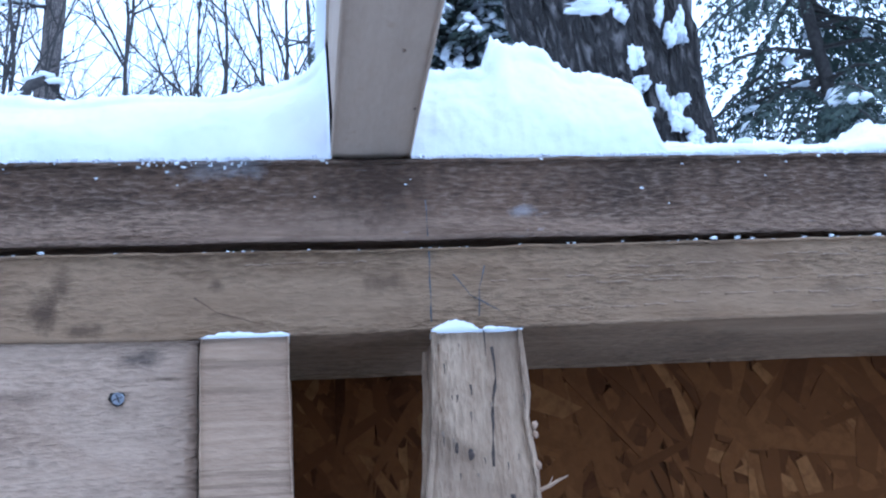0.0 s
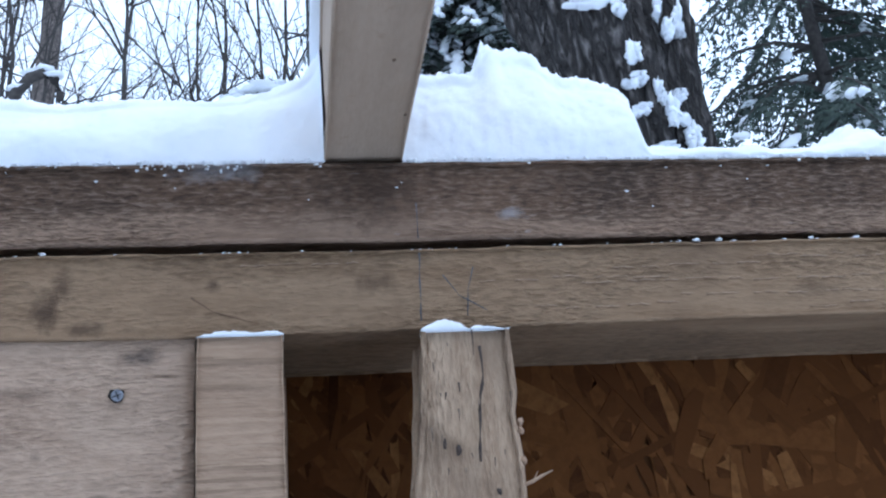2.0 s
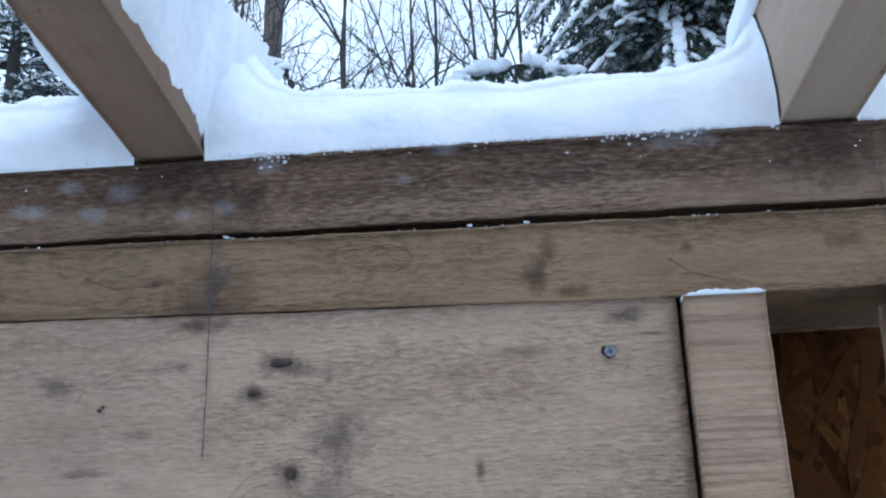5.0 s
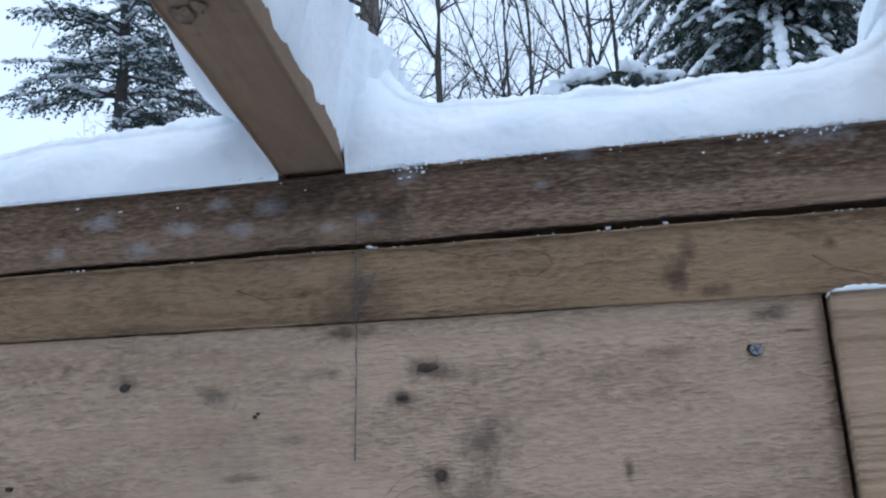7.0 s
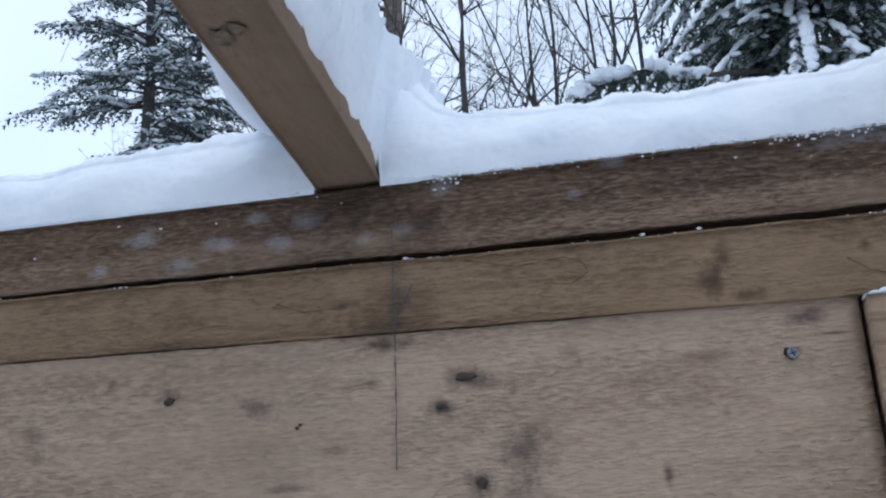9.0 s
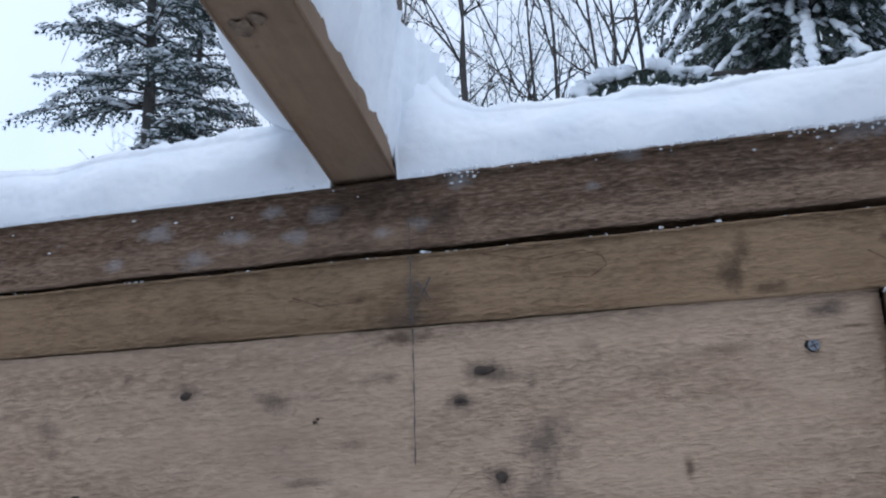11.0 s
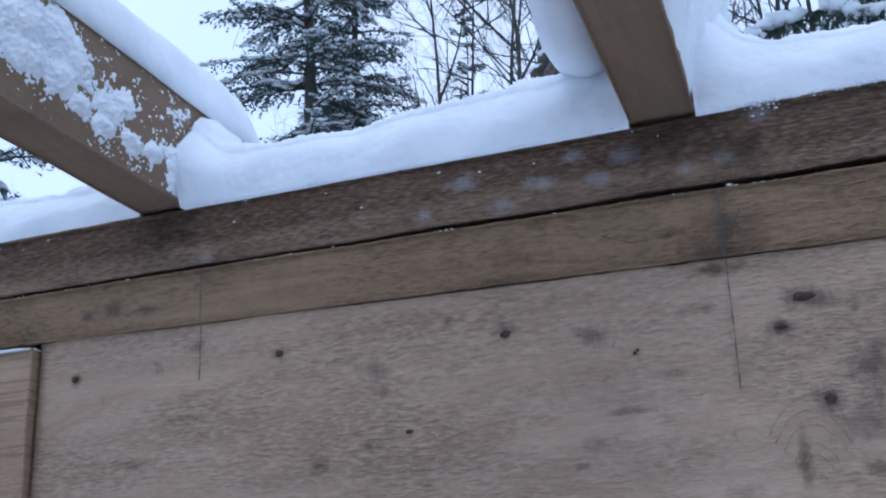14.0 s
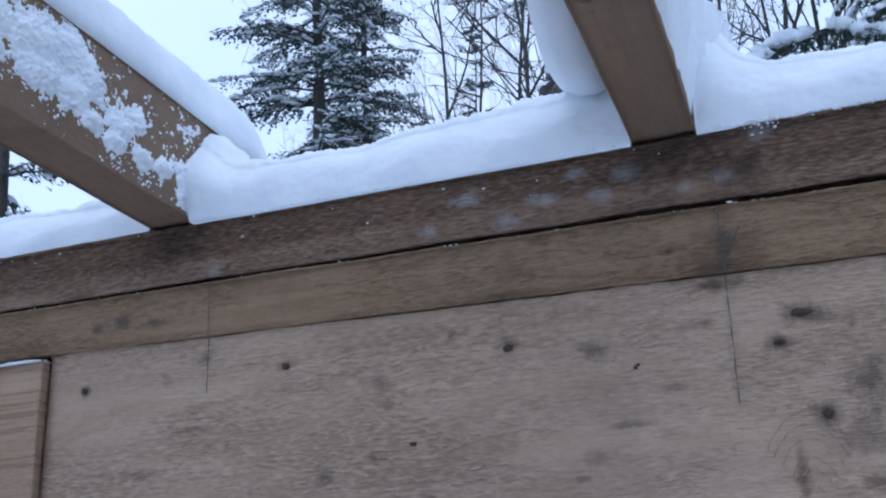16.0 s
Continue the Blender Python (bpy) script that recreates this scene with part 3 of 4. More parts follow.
pencil(lower, [(-0.4318, 2.1216), (-0.4138, 2.1143), (-0.3912, 2.1144), (-0.3889, 2.1179)], 0.0014, FACE, GRAIN_AND_SHADE, "grain_line")
pencil(lower, [(-0.0776, 2.1144), (-0.0652, 2.1054), (-0.0395, 2.0977)], 0.0011, FACE, GRAIN_AND_SHADE, "grain_line")
PALE = plain_material("pale_torn_fibre", (0.33, 0.24, 0.165), 0.9, 0, 0.3, 300, 0.0006)
tear_rng = random.Random(3)
for x0, x1, z in ((0.088, 0.2, 2.1205), (0.15, 0.345, 2.1175), (0.21, 0.4, 2.1085), (0.12, 0.2, 2.103), (0.26, 0.41, 2.1315), (0.29, 0.45, 2.0995), (0.17, 0.25, 2.127), (-0.05, 0.02, 2.1335), (-0.3, -0.18, 2.1405)):
    x = x0
    while x < x1:
        ln = tear_rng.uniform(0.006, 0.022)
        zz = z + tear_rng.gauss(0, 0.0006)
        pts = [(x + ln * i / 5, zz + tear_rng.gauss(0, 0.00025)) for i in range(6)]
        part("torn_fibre", stroke(pts, tear_rng.uniform(0.0003, 0.0007), FACE, 0.0005), PALE, lower)
        # a dark line below each raised fibre paints its shade
        part("grain_line", stroke([(u, v - 0.0009) for u, v in pts], 0.0006, FACE, 0.0002), GRAIN_AND_SHADE, lower)
        x += ln + tear_rng.uniform(0.001, 0.012)
rng = random.Random(8)
for x, z, rx, rz in ((-0.3109, 2.0636, 0.0075, 0.0032), (-0.3268, 2.0458, 0.0045, 0.0024), (-0.3041, 1.9982, 0.0046, 0.0042), (-0.5036, 2.0645, 0.0045, 0.0036),
                     (-0.675, 2.0714, 0.0042, 0.0032), (-0.8524, 2.0722, 0.003, 0.003), (-0.4183, 2.0402, 0.0018, 0.0014), (-0.5761, 2.0049, 0.003, 0.002), (-0.4165, 2.0422, 0.0013, 0.0012)):
    part("knot", spot(x, z, rx * 0.8, rz * 0.8, HEADER_Y - 0.0005, rng, 0.0004, 20), KNOT, header)


def screw(parent, x, z, y):
    s = Shape()
    prof = ((0.0, 0.0034), (0.0006, 0.0034), (0.0009, 0.003), (0.0007, 0.0025))
    s.grid([(x + r * math.cos(w), y - d, z + r * math.sin(w)) for d, r in prof for w in [2 * math.pi * i / 18 for i in range(18)]], len(prof), 18, True, True)
    head = part("screw", s, STEEL, parent, "zinc-plated countersunk screw head")
    for a in (0.4, 0.4 + math.pi / 2):
        part("slot", stroke([(x - 0.0026 * math.cos(a), z - 0.0026 * math.sin(a)), (x + 0.0026 * math.cos(a), z + 0.0026 * math.sin(a))], 0.0006, y - 0.0007, 0.0003), DARK_GAP, head)
    part("countersink", spot(x - 0.0008, z + 0.0004, 0.0044, 0.0041, y - 0.0001, rng, 0.0002), DARK_GAP, head)


screw(header, -0.1166, 2.0604, HEADER_Y - 0.0004)

# a swirl of grain round a low knot of the header
for k in range(6):
    r0 = 0.008 + 0.0068 * k + 0.001 * math.sin(k * 2.3)
    arc_pts = [(-0.318 + r0 * 0.75 * math.sin(a) + 0.002 * noise.noise(Vector((a * 3, k * 0.4, 0))), 1.945 + r0 * 1.35 * math.cos(a)) for a in [-0.9 + 1.9 * i / 16 for i in range(17)]]
    part("grain_line", stroke(arc_pts, 0.0008, HEADER_Y - 0.0003, 0.0003), GRAIN_SOFT, header)

# cracks, worm marks and a torn splinter on the split stud
PY = -0.0158
for pts in (((0.0822, 2.0765), (0.083, 2.0598), (0.0805, 2.048), (0.0796, 2.0404)), ((0.0796, 2.0404), (0.0778, 2.012))):
    pencil(stud_split, pts, 0.002, PY - 0.0006, KNOT, "crack")
pencil(stud_split, [(0.0785, 2.086), (0.0786, 2.071)], 0.0009, PY - 0.0006, KNOT, "crack")
for k in range(26):
    x, z = rng.uniform(0.052, 0.099), rng.uniform(1.955, 2.08)
    h = rng.uniform(0.002, 0.009)
    pencil(stud_split, [(x, z), (x + rng.uniform(-0.0006, 0.0006), z - h)], rng.uniform(0.0006, 0.0014), PY - 0.0006, KNOT if rng.random() < 0.45 else KNOT_HALO, "crack")
for x, z, rx, rz in ((0.0665, 2.019, 0.0014, 0.003), (0.059, 2.0226, 0.001, 0.003), (0.0868, 1.9959, 0.0012, 0.002)):
    part("worm_hole", spot(x, z, rx, rz, PY - 0.0004, rng, 0.0004), KNOT, stud_split)
spl = Shape()
spl.tube([(0.1015, -0.014, 1.999), (0.106, -0.016, 2.0005), (0.111, -0.017, 2.003), (0.1165, -0.018, 2.0052)], [0.0011, 0.001, 0.0008, 0.0002], 5)
spl.tube([(0.106, -0.016, 2.0005), (0.1085, -0.0175, 2.0055)], [0.0007, 0.0002], 4)
part("splinter", spl, WOOD_STUD, stud_split)
spl = Shape()
spl.tube([(0.1012, -0.0135, 2.03), (0.104, -0.0145, 2.034)], [0.0012, 0.0003], 4)
part("splinter", spl, WOOD_STUD, stud_split)
for z in (2.0335, 2.028, 2.012):
    s = Shape()
    s.blob((0.1018, -0.0145, z), (0.0016, 0.001, 0.0022), rng, 0.4, 6, 4)
    part("torn_fibre", s, WOOD_STUD, stud_split)


# ---- snow lying on the timbers ----
def lerp_profile(profile, x):
    """A smooth line through (x, z) points."""
    n = len(profile)
    for i in range(n - 1):
        (xa, za), (xb, zb) = profile[i], profile[i + 1]
        if x <= xb or i == n - 2:
            w = xb - xa
            t = min(1.0, max(0.0, (x - xa) / w))
            own = (zb - za) / w
            before = (za - profile[i - 1][1]) / (xa - profile[i - 1][0]) if i else own
            after = (profile[i + 2][1] - zb) / (profile[i + 2][0] - xb) if i < n - 2 else own
            ma = 0.0 if before * own <= 0 else 2 * before * own / (before + own)
            mb = 0.0 if after * own <= 0 else 2 * after * own / (after + own)
            return (2 * t ** 3 - 3 * t ** 2 + 1) * za + (t ** 3 - 2 * t ** 2 + t) * w * ma + (3 * t ** 2 - 2 * t ** 3) * zb + (t ** 3 - t ** 2) * w * mb


def fuzz(p, size):
    """Crumbly snow relief at three sizes."""
    p = Vector(p)
    return size * (noise.noise(p * 28) + 0.7 * noise.noise(p * 75 + Vector((3, 1, 2))) + 0.6 * noise.noise(p * 190) + 0.5 * noise.noise(p * 380))


def bank(name, label, x0, x1, profile, front=0.002, lean=0.03, depth=0.112, size=0.003, pile=0.0):
    """A bank lying along the plate: a softly rounded front, a crumbly crest; pile pushes its first end forward against the joist."""
    s = Shape()
    n = int((x1 - x0) / 0.0022)
    sect = []
    for i in range(22):
        t = i / 21
        sect.append((lean * 0.55 * t ** 2 - 0.004 * math.sin(math.pi * t), 0.74 * t ** 0.92))
    for i in range(1, 17):
        a = math.pi / 2 * i / 16
        sect.append((lean * 0.55 + (lean * 0.45 + 0.034) * (1 - math.cos(a)), 0.74 + 0.26 * math.sin(a)))
    for i in range(1, 8):
        t = i / 7
        sect.append((lean + 0.034 + (depth - lean - 0.034) * t, 1 - t ** 1.25))
    pts = []
    for i in range(n + 1):
        x = x0 + (x1 - x0) * i / n
        h = lerp_profile(profile, x) - Z_TOP - 0.004
        push = pile * math.exp(-((x - x0) / 0.03) ** 2)
        for j, (y, z) in enumerate(sect):
            p = Vector((x, front + y - push * math.sin(math.pi * min(1.0, z * 0.86 + 0.14)), Z_TOP - 0.0035 + h * z))
            k = 0.12 if j < 3 else 0.42 + 1.5 * max(0.0, min(1.0, (j - 22) / 8))
            swell = 0.0035 * noise.noise(Vector((x * 22, z * 2.5, 5))) * min(1.0, j / 8)
            d = fuzz(p, size * k) * 0.8 + swell
            turn = max(0.0, min(1.0, (j - 12) / 26))
            out = Vector((0, -1 + 1.25 * turn, 0.15 + 0.85 * turn))
            pts.append(tuple(p + out.normalized() * d))
    s.grid(pts, n + 1, len(sect), False, False)
    base = len(s.v) - len(pts)
    m = len(sect)
    for i in range(n):
        s.f.append((base + i * m + m - 1, base + i * m, base + (i + 1) * m, base + (i + 1) * m + m - 1))
    s.f.append(tuple(base + j for j in range(m)))
    s.f.append(tuple(base + n * m + j for j in reversed(range(m))))
    ob = part(name, s, SNOW)
    return tagged(ob, label, "snow", "snow on the timbers", "stuff")


bank("snow_bank", "bank of fresh snow on the plate between two joists", -0.3605, 0.0, ((-0.3605, 2.348), (-0.352, 2.334), (-0.344, 2.314), (-0.336, 2.296), (-0.325, 2.283), (-0.305, 2.2745), (-0.26, 2.27), (-0.2, 2.267), (-0.12, 2.268), (-0.06, 2.271), (-0.025, 2.278), (-0.011, 2.288), (-0.003, 2.302), (0.0, 2.312)), pile=0.006)
bank("snow_bank", "bank of fresh snow on the plate between two joists", -0.7575, -0.406, ((-0.7575, 2.302), (-0.745, 2.288), (-0.735, 2.275), (-0.72, 2.269), (-0.65, 2.2665), (-0.55, 2.272), (-0.47, 2.275), (-0.44, 2.279), (-0.42, 2.287), (-0.406, 2.298)), 0.0, 0.03, pile=0.016)
bank("snow_bank", "bank of fresh snow on the plate between two joists", -1.158, -0.8, ((-1.158, 2.28), (-1.1, 2.27), (-0.95, 2.262), (-0.88, 2.2585), (-0.83, 2.256), (-0.8, 2.262)))
bank("snow_bank", "lumpy broken snow bank thinning out along the plate", 0.0478, 0.87, ((0.0478, 2.292), (0.068, 2.2885), (0.084, 2.2895), (0.094, 2.286), (0.099, 2.288), (0.108, 2.304), (0.114, 2.3085), (0.12, 2.306), (0.127, 2.3075), (0.142, 2.3035), (0.147, 2.295), (0.156, 2.288),
     (0.172, 2.285), (0.186, 2.281), (0.195, 2.274), (0.2005, 2.262), (0.203, 2.238), (0.208, 2.2235), (0.262, 2.2225), (0.277, 2.2265), (0.292, 2.2225), (0.325, 2.224), (0.342, 2.231), (0.357, 2.2405), (0.378, 2.234), (0.41, 2.232), (0.46, 2.235), (0.6, 2.24), (0.87, 2.25)), 0.003, 0.024, 0.115, 0.0048)


def joist_cap(xa, xb, left, right, top, sag_left=0.0, y0=-0.9, y1=0.12, seed=0):
    """Snow lying along a joist, overhanging its sides; sag_left lets the near-wall part of the left overhang hang lower."""
    s = Shape()
    n = int((y1 - y0) / 0.006)
    m = 30
    pts = []
    for i in range(n + 1):
        y = y0 + (y1 - y0) * i / n
        end = min(1.0, max(0.03, (y1 - y) / 0.035)) ** 0.5
        w = math.exp(-((y + 0.02) / 0.13) ** 2)
        lf, rt = left * (0.55 + 0.45 * w) * end, right * end
        sag = sag_left * w
        for j in range(m):
            t = j / (m - 1)
            if t < 0.72:
                a = math.pi * (1 - t / 0.72)
                cx, hw = (xa - lf + xb + rt) / 2, (xb - xa + lf + rt) / 2
                x = cx + hw * math.copysign(abs(math.cos(a)) ** 0.8, math.cos(a))
                z = JZ1 + 0.004 + (top - JZ1 - 0.004) * end * math.sin(a) ** 0.75
                if x < xa:
                    z -= sag * min(1.0, (xa - x) / max(lf, 0.001)) * (1 - 0.6 * math.sin(a))
            else:
                u = (t - 0.72) / 0.28
                x = (xb + rt) * (1 - u) + (xa - lf) * u
                z = JZ1 - 0.001
                if x < xa:
                    v = (xa - x) / max(lf, 0.001)
                    z -= sag * (1 + 0.35 * math.sin(math.pi * v))
            p = Vector((x, y, z))
            d = fuzz(p + Vector((seed, 0, 0)), 0.0013)
            pts.append((x + d * (1 if x > (xa + xb) / 2 else -1) * 0.7, y, z + d * (0.9 if t < 0.72 else 0.3)))
    s.grid(pts, n + 1, m, True, True)
    return tagged(part("joist_snow", s, SNOW), "ridge of snow lying along the top of a joist", "snow", "snow on the timbers", "stuff")


joist_cap(-0.8, -0.7575, 0.006, 0.003, 2.343, 0, -0.9, 0.125, 1)
joist_cap(-0.406, -0.3605, 0.05, 0.008, 2.347, 0.034, -0.9, 0.122, 2)
joist_cap(0.0, 0.0478, 0.006, 0.006, 2.335, 0, -0.9, 0.12, 3)
for x in (-1.205, 0.87):
    joist_cap(x, x + 0.047, 0.005, 0.005, 2.335, 0, -0.9, 0.12, x)

# the drift packed against a joist's flank, with hanging ripples
s = Shape()
ny, nz = 260, 40
pts = []
for i in range(ny + 1):
    y = -0.62 + 0.7 * i / ny
    for j in range(nz + 1):
        v = j / nz
        bottom = 2.2165 + 0.007 * noise.noise(Vector((y * 38, 2, 0))) + 0.0025 * noise.noise(Vector((y * 110, 7, 0))) - 0.014 * max(0, min(1, (y + 0.03) / 0.06))
        z = bottom + (2.299 - bottom) * v
        ripple = abs(noise.noise(Vector((y * 55 + z * 18, z * 9, 4)))) + 0.6 * abs(noise.noise(Vector((y * 140 + z * 40, z * 18, 9))))
        near_wall = max(0.0, min(1.0, (y + 0.03) / 0.05))
        d = -0.0035 + 0.0145 * v ** 0.6 + 0.015 * (ripple - 0.25) * (0.1 + 0.9 * v) + 0.014 * near_wall * v
        pts.append((-0.3606 + max(-0.006, d) + fuzz((0, y, z), 0.0012), y, z))
s.grid(pts, ny + 1, nz + 1)
tagged(part("joist_side_snow", s, SNOW), "rippled drift of snow clinging to a joist's side", "snow", "snow on the timbers", "stuff")

# loose patches on the flank of another joist
PATCHES = ((-0.19, 2.262, 0.026, 0.018), (-0.16, 2.268, 0.018, 0.016), (-0.14, 2.26, 0.012, 0.016), (-0.152, 2.24, 0.016, 0.012), (-0.187, 2.24, 0.018, 0.012), (-0.131, 2.229, 0.011, 0.007), (-0.1, 2.238, 0.013, 0.011), (-0.104, 2.224, 0.011, 0.007),
           (-0.07, 2.226, 0.012, 0.007), (-0.042, 2.228, 0.011, 0.007), (-0.08, 2.25, 0.007, 0.008), (-0.25, 2.258, 0.03, 0.022), (-0.32, 2.25, 0.03, 0.025), (-0.008, 2.226, 0.014, 0.018))
s = Shape()
ny, nz = 400, 90
pts = []
for i in range(ny + 1):
    y = -0.42 + 0.44 * i / ny
    for j in range(nz + 1):
        z = 2.204 + 0.09 * j / nz
        cover = max(math.exp(-((y - py) / ry) ** 2 - ((z - pz) / rz) ** 2) for py, pz, ry, rz in PATCHES)
        p = Vector((y, z, 0))
        rag = 0.4 * noise.noise(p * 45) + 0.4 * noise.noise(p * 120) + 0.4 * noise.noise(p * 280) + 0.4 * noise.noise(p * 520)
        d = cover - 0.34 + 0.62 * rag
        pts.append((-0.7578 + max(-0.004, min(0.005, d * 0.008)), y, z))
s.grid(pts, ny + 1, nz + 1)
tagged(part("clinging_snow", s, SNOW), "loose snow patches stuck on a joist's side", "snow", "snow on the timbers", "stuff")

# snow caught on stud tops
def stud_snow(x0, x1, y0, z, heights, label):
    s = Shape()
    n, m = 36, 10
    pts = []
    for i in range(n + 1):
        x = x0 + (x1 - x0) * i / n
        h = 0.75 * lerp_profile(heights, x)
        for j in range(m + 1):
            a = math.pi * j / m
            y = y0 + 0.0065 - 0.0075 * math.cos(a)
            p = Vector((x, y, z - 0.0005 + (h + 0.0005) * math.sin(a) ** 0.6))
            pts.append(tuple(p + Vector((0, -0.4, 1)) * fuzz(p * 1.7, 0.0016) * math.sin(a)))
    s.grid(pts, n + 1, m + 1, True, True)
    tagged(part("stud_snow", s, SNOW), label, "snow", "snow on the timbers", "stuff")


stud_snow(-0.0733, -0.0262, -0.0118, 2.0885, ((-0.0733, 0.0008), (-0.066, 0.003), (-0.05, 0.0042), (-0.04, 0.003), (-0.032, 0.0035), (-0.0262, 0.0012)), "strip of snow on a stud's top end")
stud_snow(0.0508, 0.1005, -0.0152, 2.0868, ((0.0508, 0.003), (0.056, 0.007), (0.066, 0.0105), (0.074, 0.006), (0.0775, 0.0012), (0.082, 0.0035), (0.092, 0.0025), (0.1005, 0.001)), "small heap of snow on a split stud's top")
stud_snow(-0.934, -0.89, -0.0062, 2.1005, ((-0.934, 0.001), (-0.91, 0.003), (-0.9, 0.0015), (-0.89, 0.0006)), "trace of snow on a stud's top end")

# frost and crumbs on the faces of the plates
rng = random.Random(33)
s = Shape()
for k in range(45):
    x, z = rng.uniform(-1.0, 0.6), 2.197 - abs(rng.gauss(0, 0.012))
    q = rng.uniform(0.0003, 0.0009)
    if z > 2.152:
        s.blob((x, -0.0004, z), (q * rng.uniform(0.8, 2), 0.0005, q * 0.7), rng, 0.4, 6, 3, 2)
for k in range(120):
    x = rng.uniform(-0.95, 0.6)
    q = rng.uniform(0.0002, 0.0006) * (1.6 if x > 0.18 else 1)
    s.blob((x, rng.uniform(0.0, 0.003), gap_bottom(x) + q * 0.1), (q * rng.uniform(1, 3), 0.0012, q * 0.7), rng, 0.4, 7, 4, 2)
for x, q in ((-0.195, 0.0009), (-0.16, 0.0009), (-0.345, 0.0009), (0.225, 0.0012), (0.24, 0.001), (0.33, 0.0012), (0.3, 0.001)):
    s.blob((x, 0.0002, gap_bottom(x) + 0.0006), (q * 2, 0.002, q * 0.7), rng, 0.4, 9, 6, 2)
# a ragged fringe where the bank rests on the plate's edge
for xa, xb, count, drop in ((-0.36, 0.0, 260, 0.0012), (-0.76, -0.41, 200, 0.001), (0.05, 0.6, 380, 0.001), (-0.11, -0.045, 60, 0.0035), (-0.33, -0.305, 26, 0.004)):
    for k in range(count):
        q = rng.uniform(0.0003, 0.0011)
        s.blob((rng.uniform(xa, xb), rng.uniform(-0.001, 0.002), 2.1995 - abs(rng.gauss(0, drop))), (q * rng.uniform(0.8, 1.8), 0.001, q * rng.uniform(0.6, 1.1)), rng, 0.45, 6, 4, 2)
tagged(part("frost_crumbs", s, SNOW), "crumbs of snow and frost stuck to the wet plates", "snow", "snow on the timbers", "stuff")


# ---- trees round the building ----
EYE_AT = Vector((-0.18, -0.65, 0))


def polar(az, dist, z=0.0):
    a = radians(az)
    return EYE_AT + Vector((math.sin(a) * dist, math.cos(a) * dist, z))


def twig(s, rng, p, d, length, r, level, bend=0.12):
    """A crooked branch that forks into finer ones."""
    n = 5 if level > 1 else 4
    path, radii = [p.copy()], [r]
    q = p.copy()
    spots = []
    for i in range(n):
        d = (d + Vector((rng.gauss(0, bend), rng.gauss(0, bend), rng.gauss(0.03, bend * 0.7)))).normalized()
        q = q + d * (length / n)
        path.append(q.copy())
        radii.append(max(0.0022, r * (1 - 0.78 * (i + 1) / n)))
        spots.append((q.copy(), d.copy(), radii[-1]))
    s.tube(path, radii, 5 if level > 1 else 3)
    if level > 0:
        for q, e, rr in spots[:-1] if level > 1 else spots:
            for k in range(rng.choice((1, 2, 2)) if level > 1 else rng.choice((0, 1, 1))):
                side = Vector((rng.gauss(0, 1), rng.gauss(0, 1), rng.gauss(0, 0.25)))
                side = (side - e * side.dot(e)).normalized()
                twig(s, rng, q, (e * rng.uniform(0.75, 1.1) + side * rng.uniform(0.45, 0.8)).normalized(), length * rng.uniform(0.42, 0.66), rr * 0.7, level - 1, bend)


def bare_tree(az, dist, height, r, seed, label, fork=0.35, limbs=9, lean=(0, 0), level=2, bark=None):
    bark = bark or BARK_THIN
    rng = random.Random(seed)
    base = polar(az, dist, -0.5)
    tree = thing("bare_tree", label, "tree", "bare trees of the wood", at=base)
    trunk = Shape()
    n = 14
    path, radii = [], []
    off = Vector((0, 0, 0))
    for i in range(n + 1):
        t = i / n
        off += Vector((rng.gauss(0, 0.05), rng.gauss(0, 0.05), 0)) * height / 12
        path.append(Vector((lean[0] * t * height, lean[1] * t * height, t * height)) + off * t)
        radii.append(max(0.006, r * (1 - 0.85 * t ** 1.3)))
    if r > 0.1:
        path = [a.lerp(b, k / 6) for a, b in zip(path, path[1:]) for k in range(6)] + [path[-1]]
        radii = [(a + (b - a) * k / 6) * (1 + 0.16 * noise.noise(Vector((i * 2.1 + k * 0.35, seed, 0)))) for i, (a, b) in enumerate(zip(radii, radii[1:])) for k in range(6)] + [radii[-1]]
    trunk.tube(path, radii, 12 if r > 0.1 else 8)
    path, radii = (path[::6], radii[::6]) if r > 0.1 else (path, radii)
    part("trunk", trunk, bark, tree)
    for k in range(limbs):
        crown = Shape()
        t = fork + (0.97 - fork) * (k + rng.random()) / limbs
        i = min(n - 1, int(t * n))
        p = path[i].lerp(path[i + 1], t * n - i)
        a = rng.uniform(0, 2 * math.pi)
        up = rng.uniform(0.7, 1.5)
        d = Vector((math.cos(a), math.sin(a), up)).normalized()
        twig(crown, rng, p, d, height * (1.05 - t) * rng.uniform(0.45, 0.7), max(0.006, radii[i] * 0.75), level, 0.13)
        part("limb", crown, BARK_THIN, tree)
    return tree


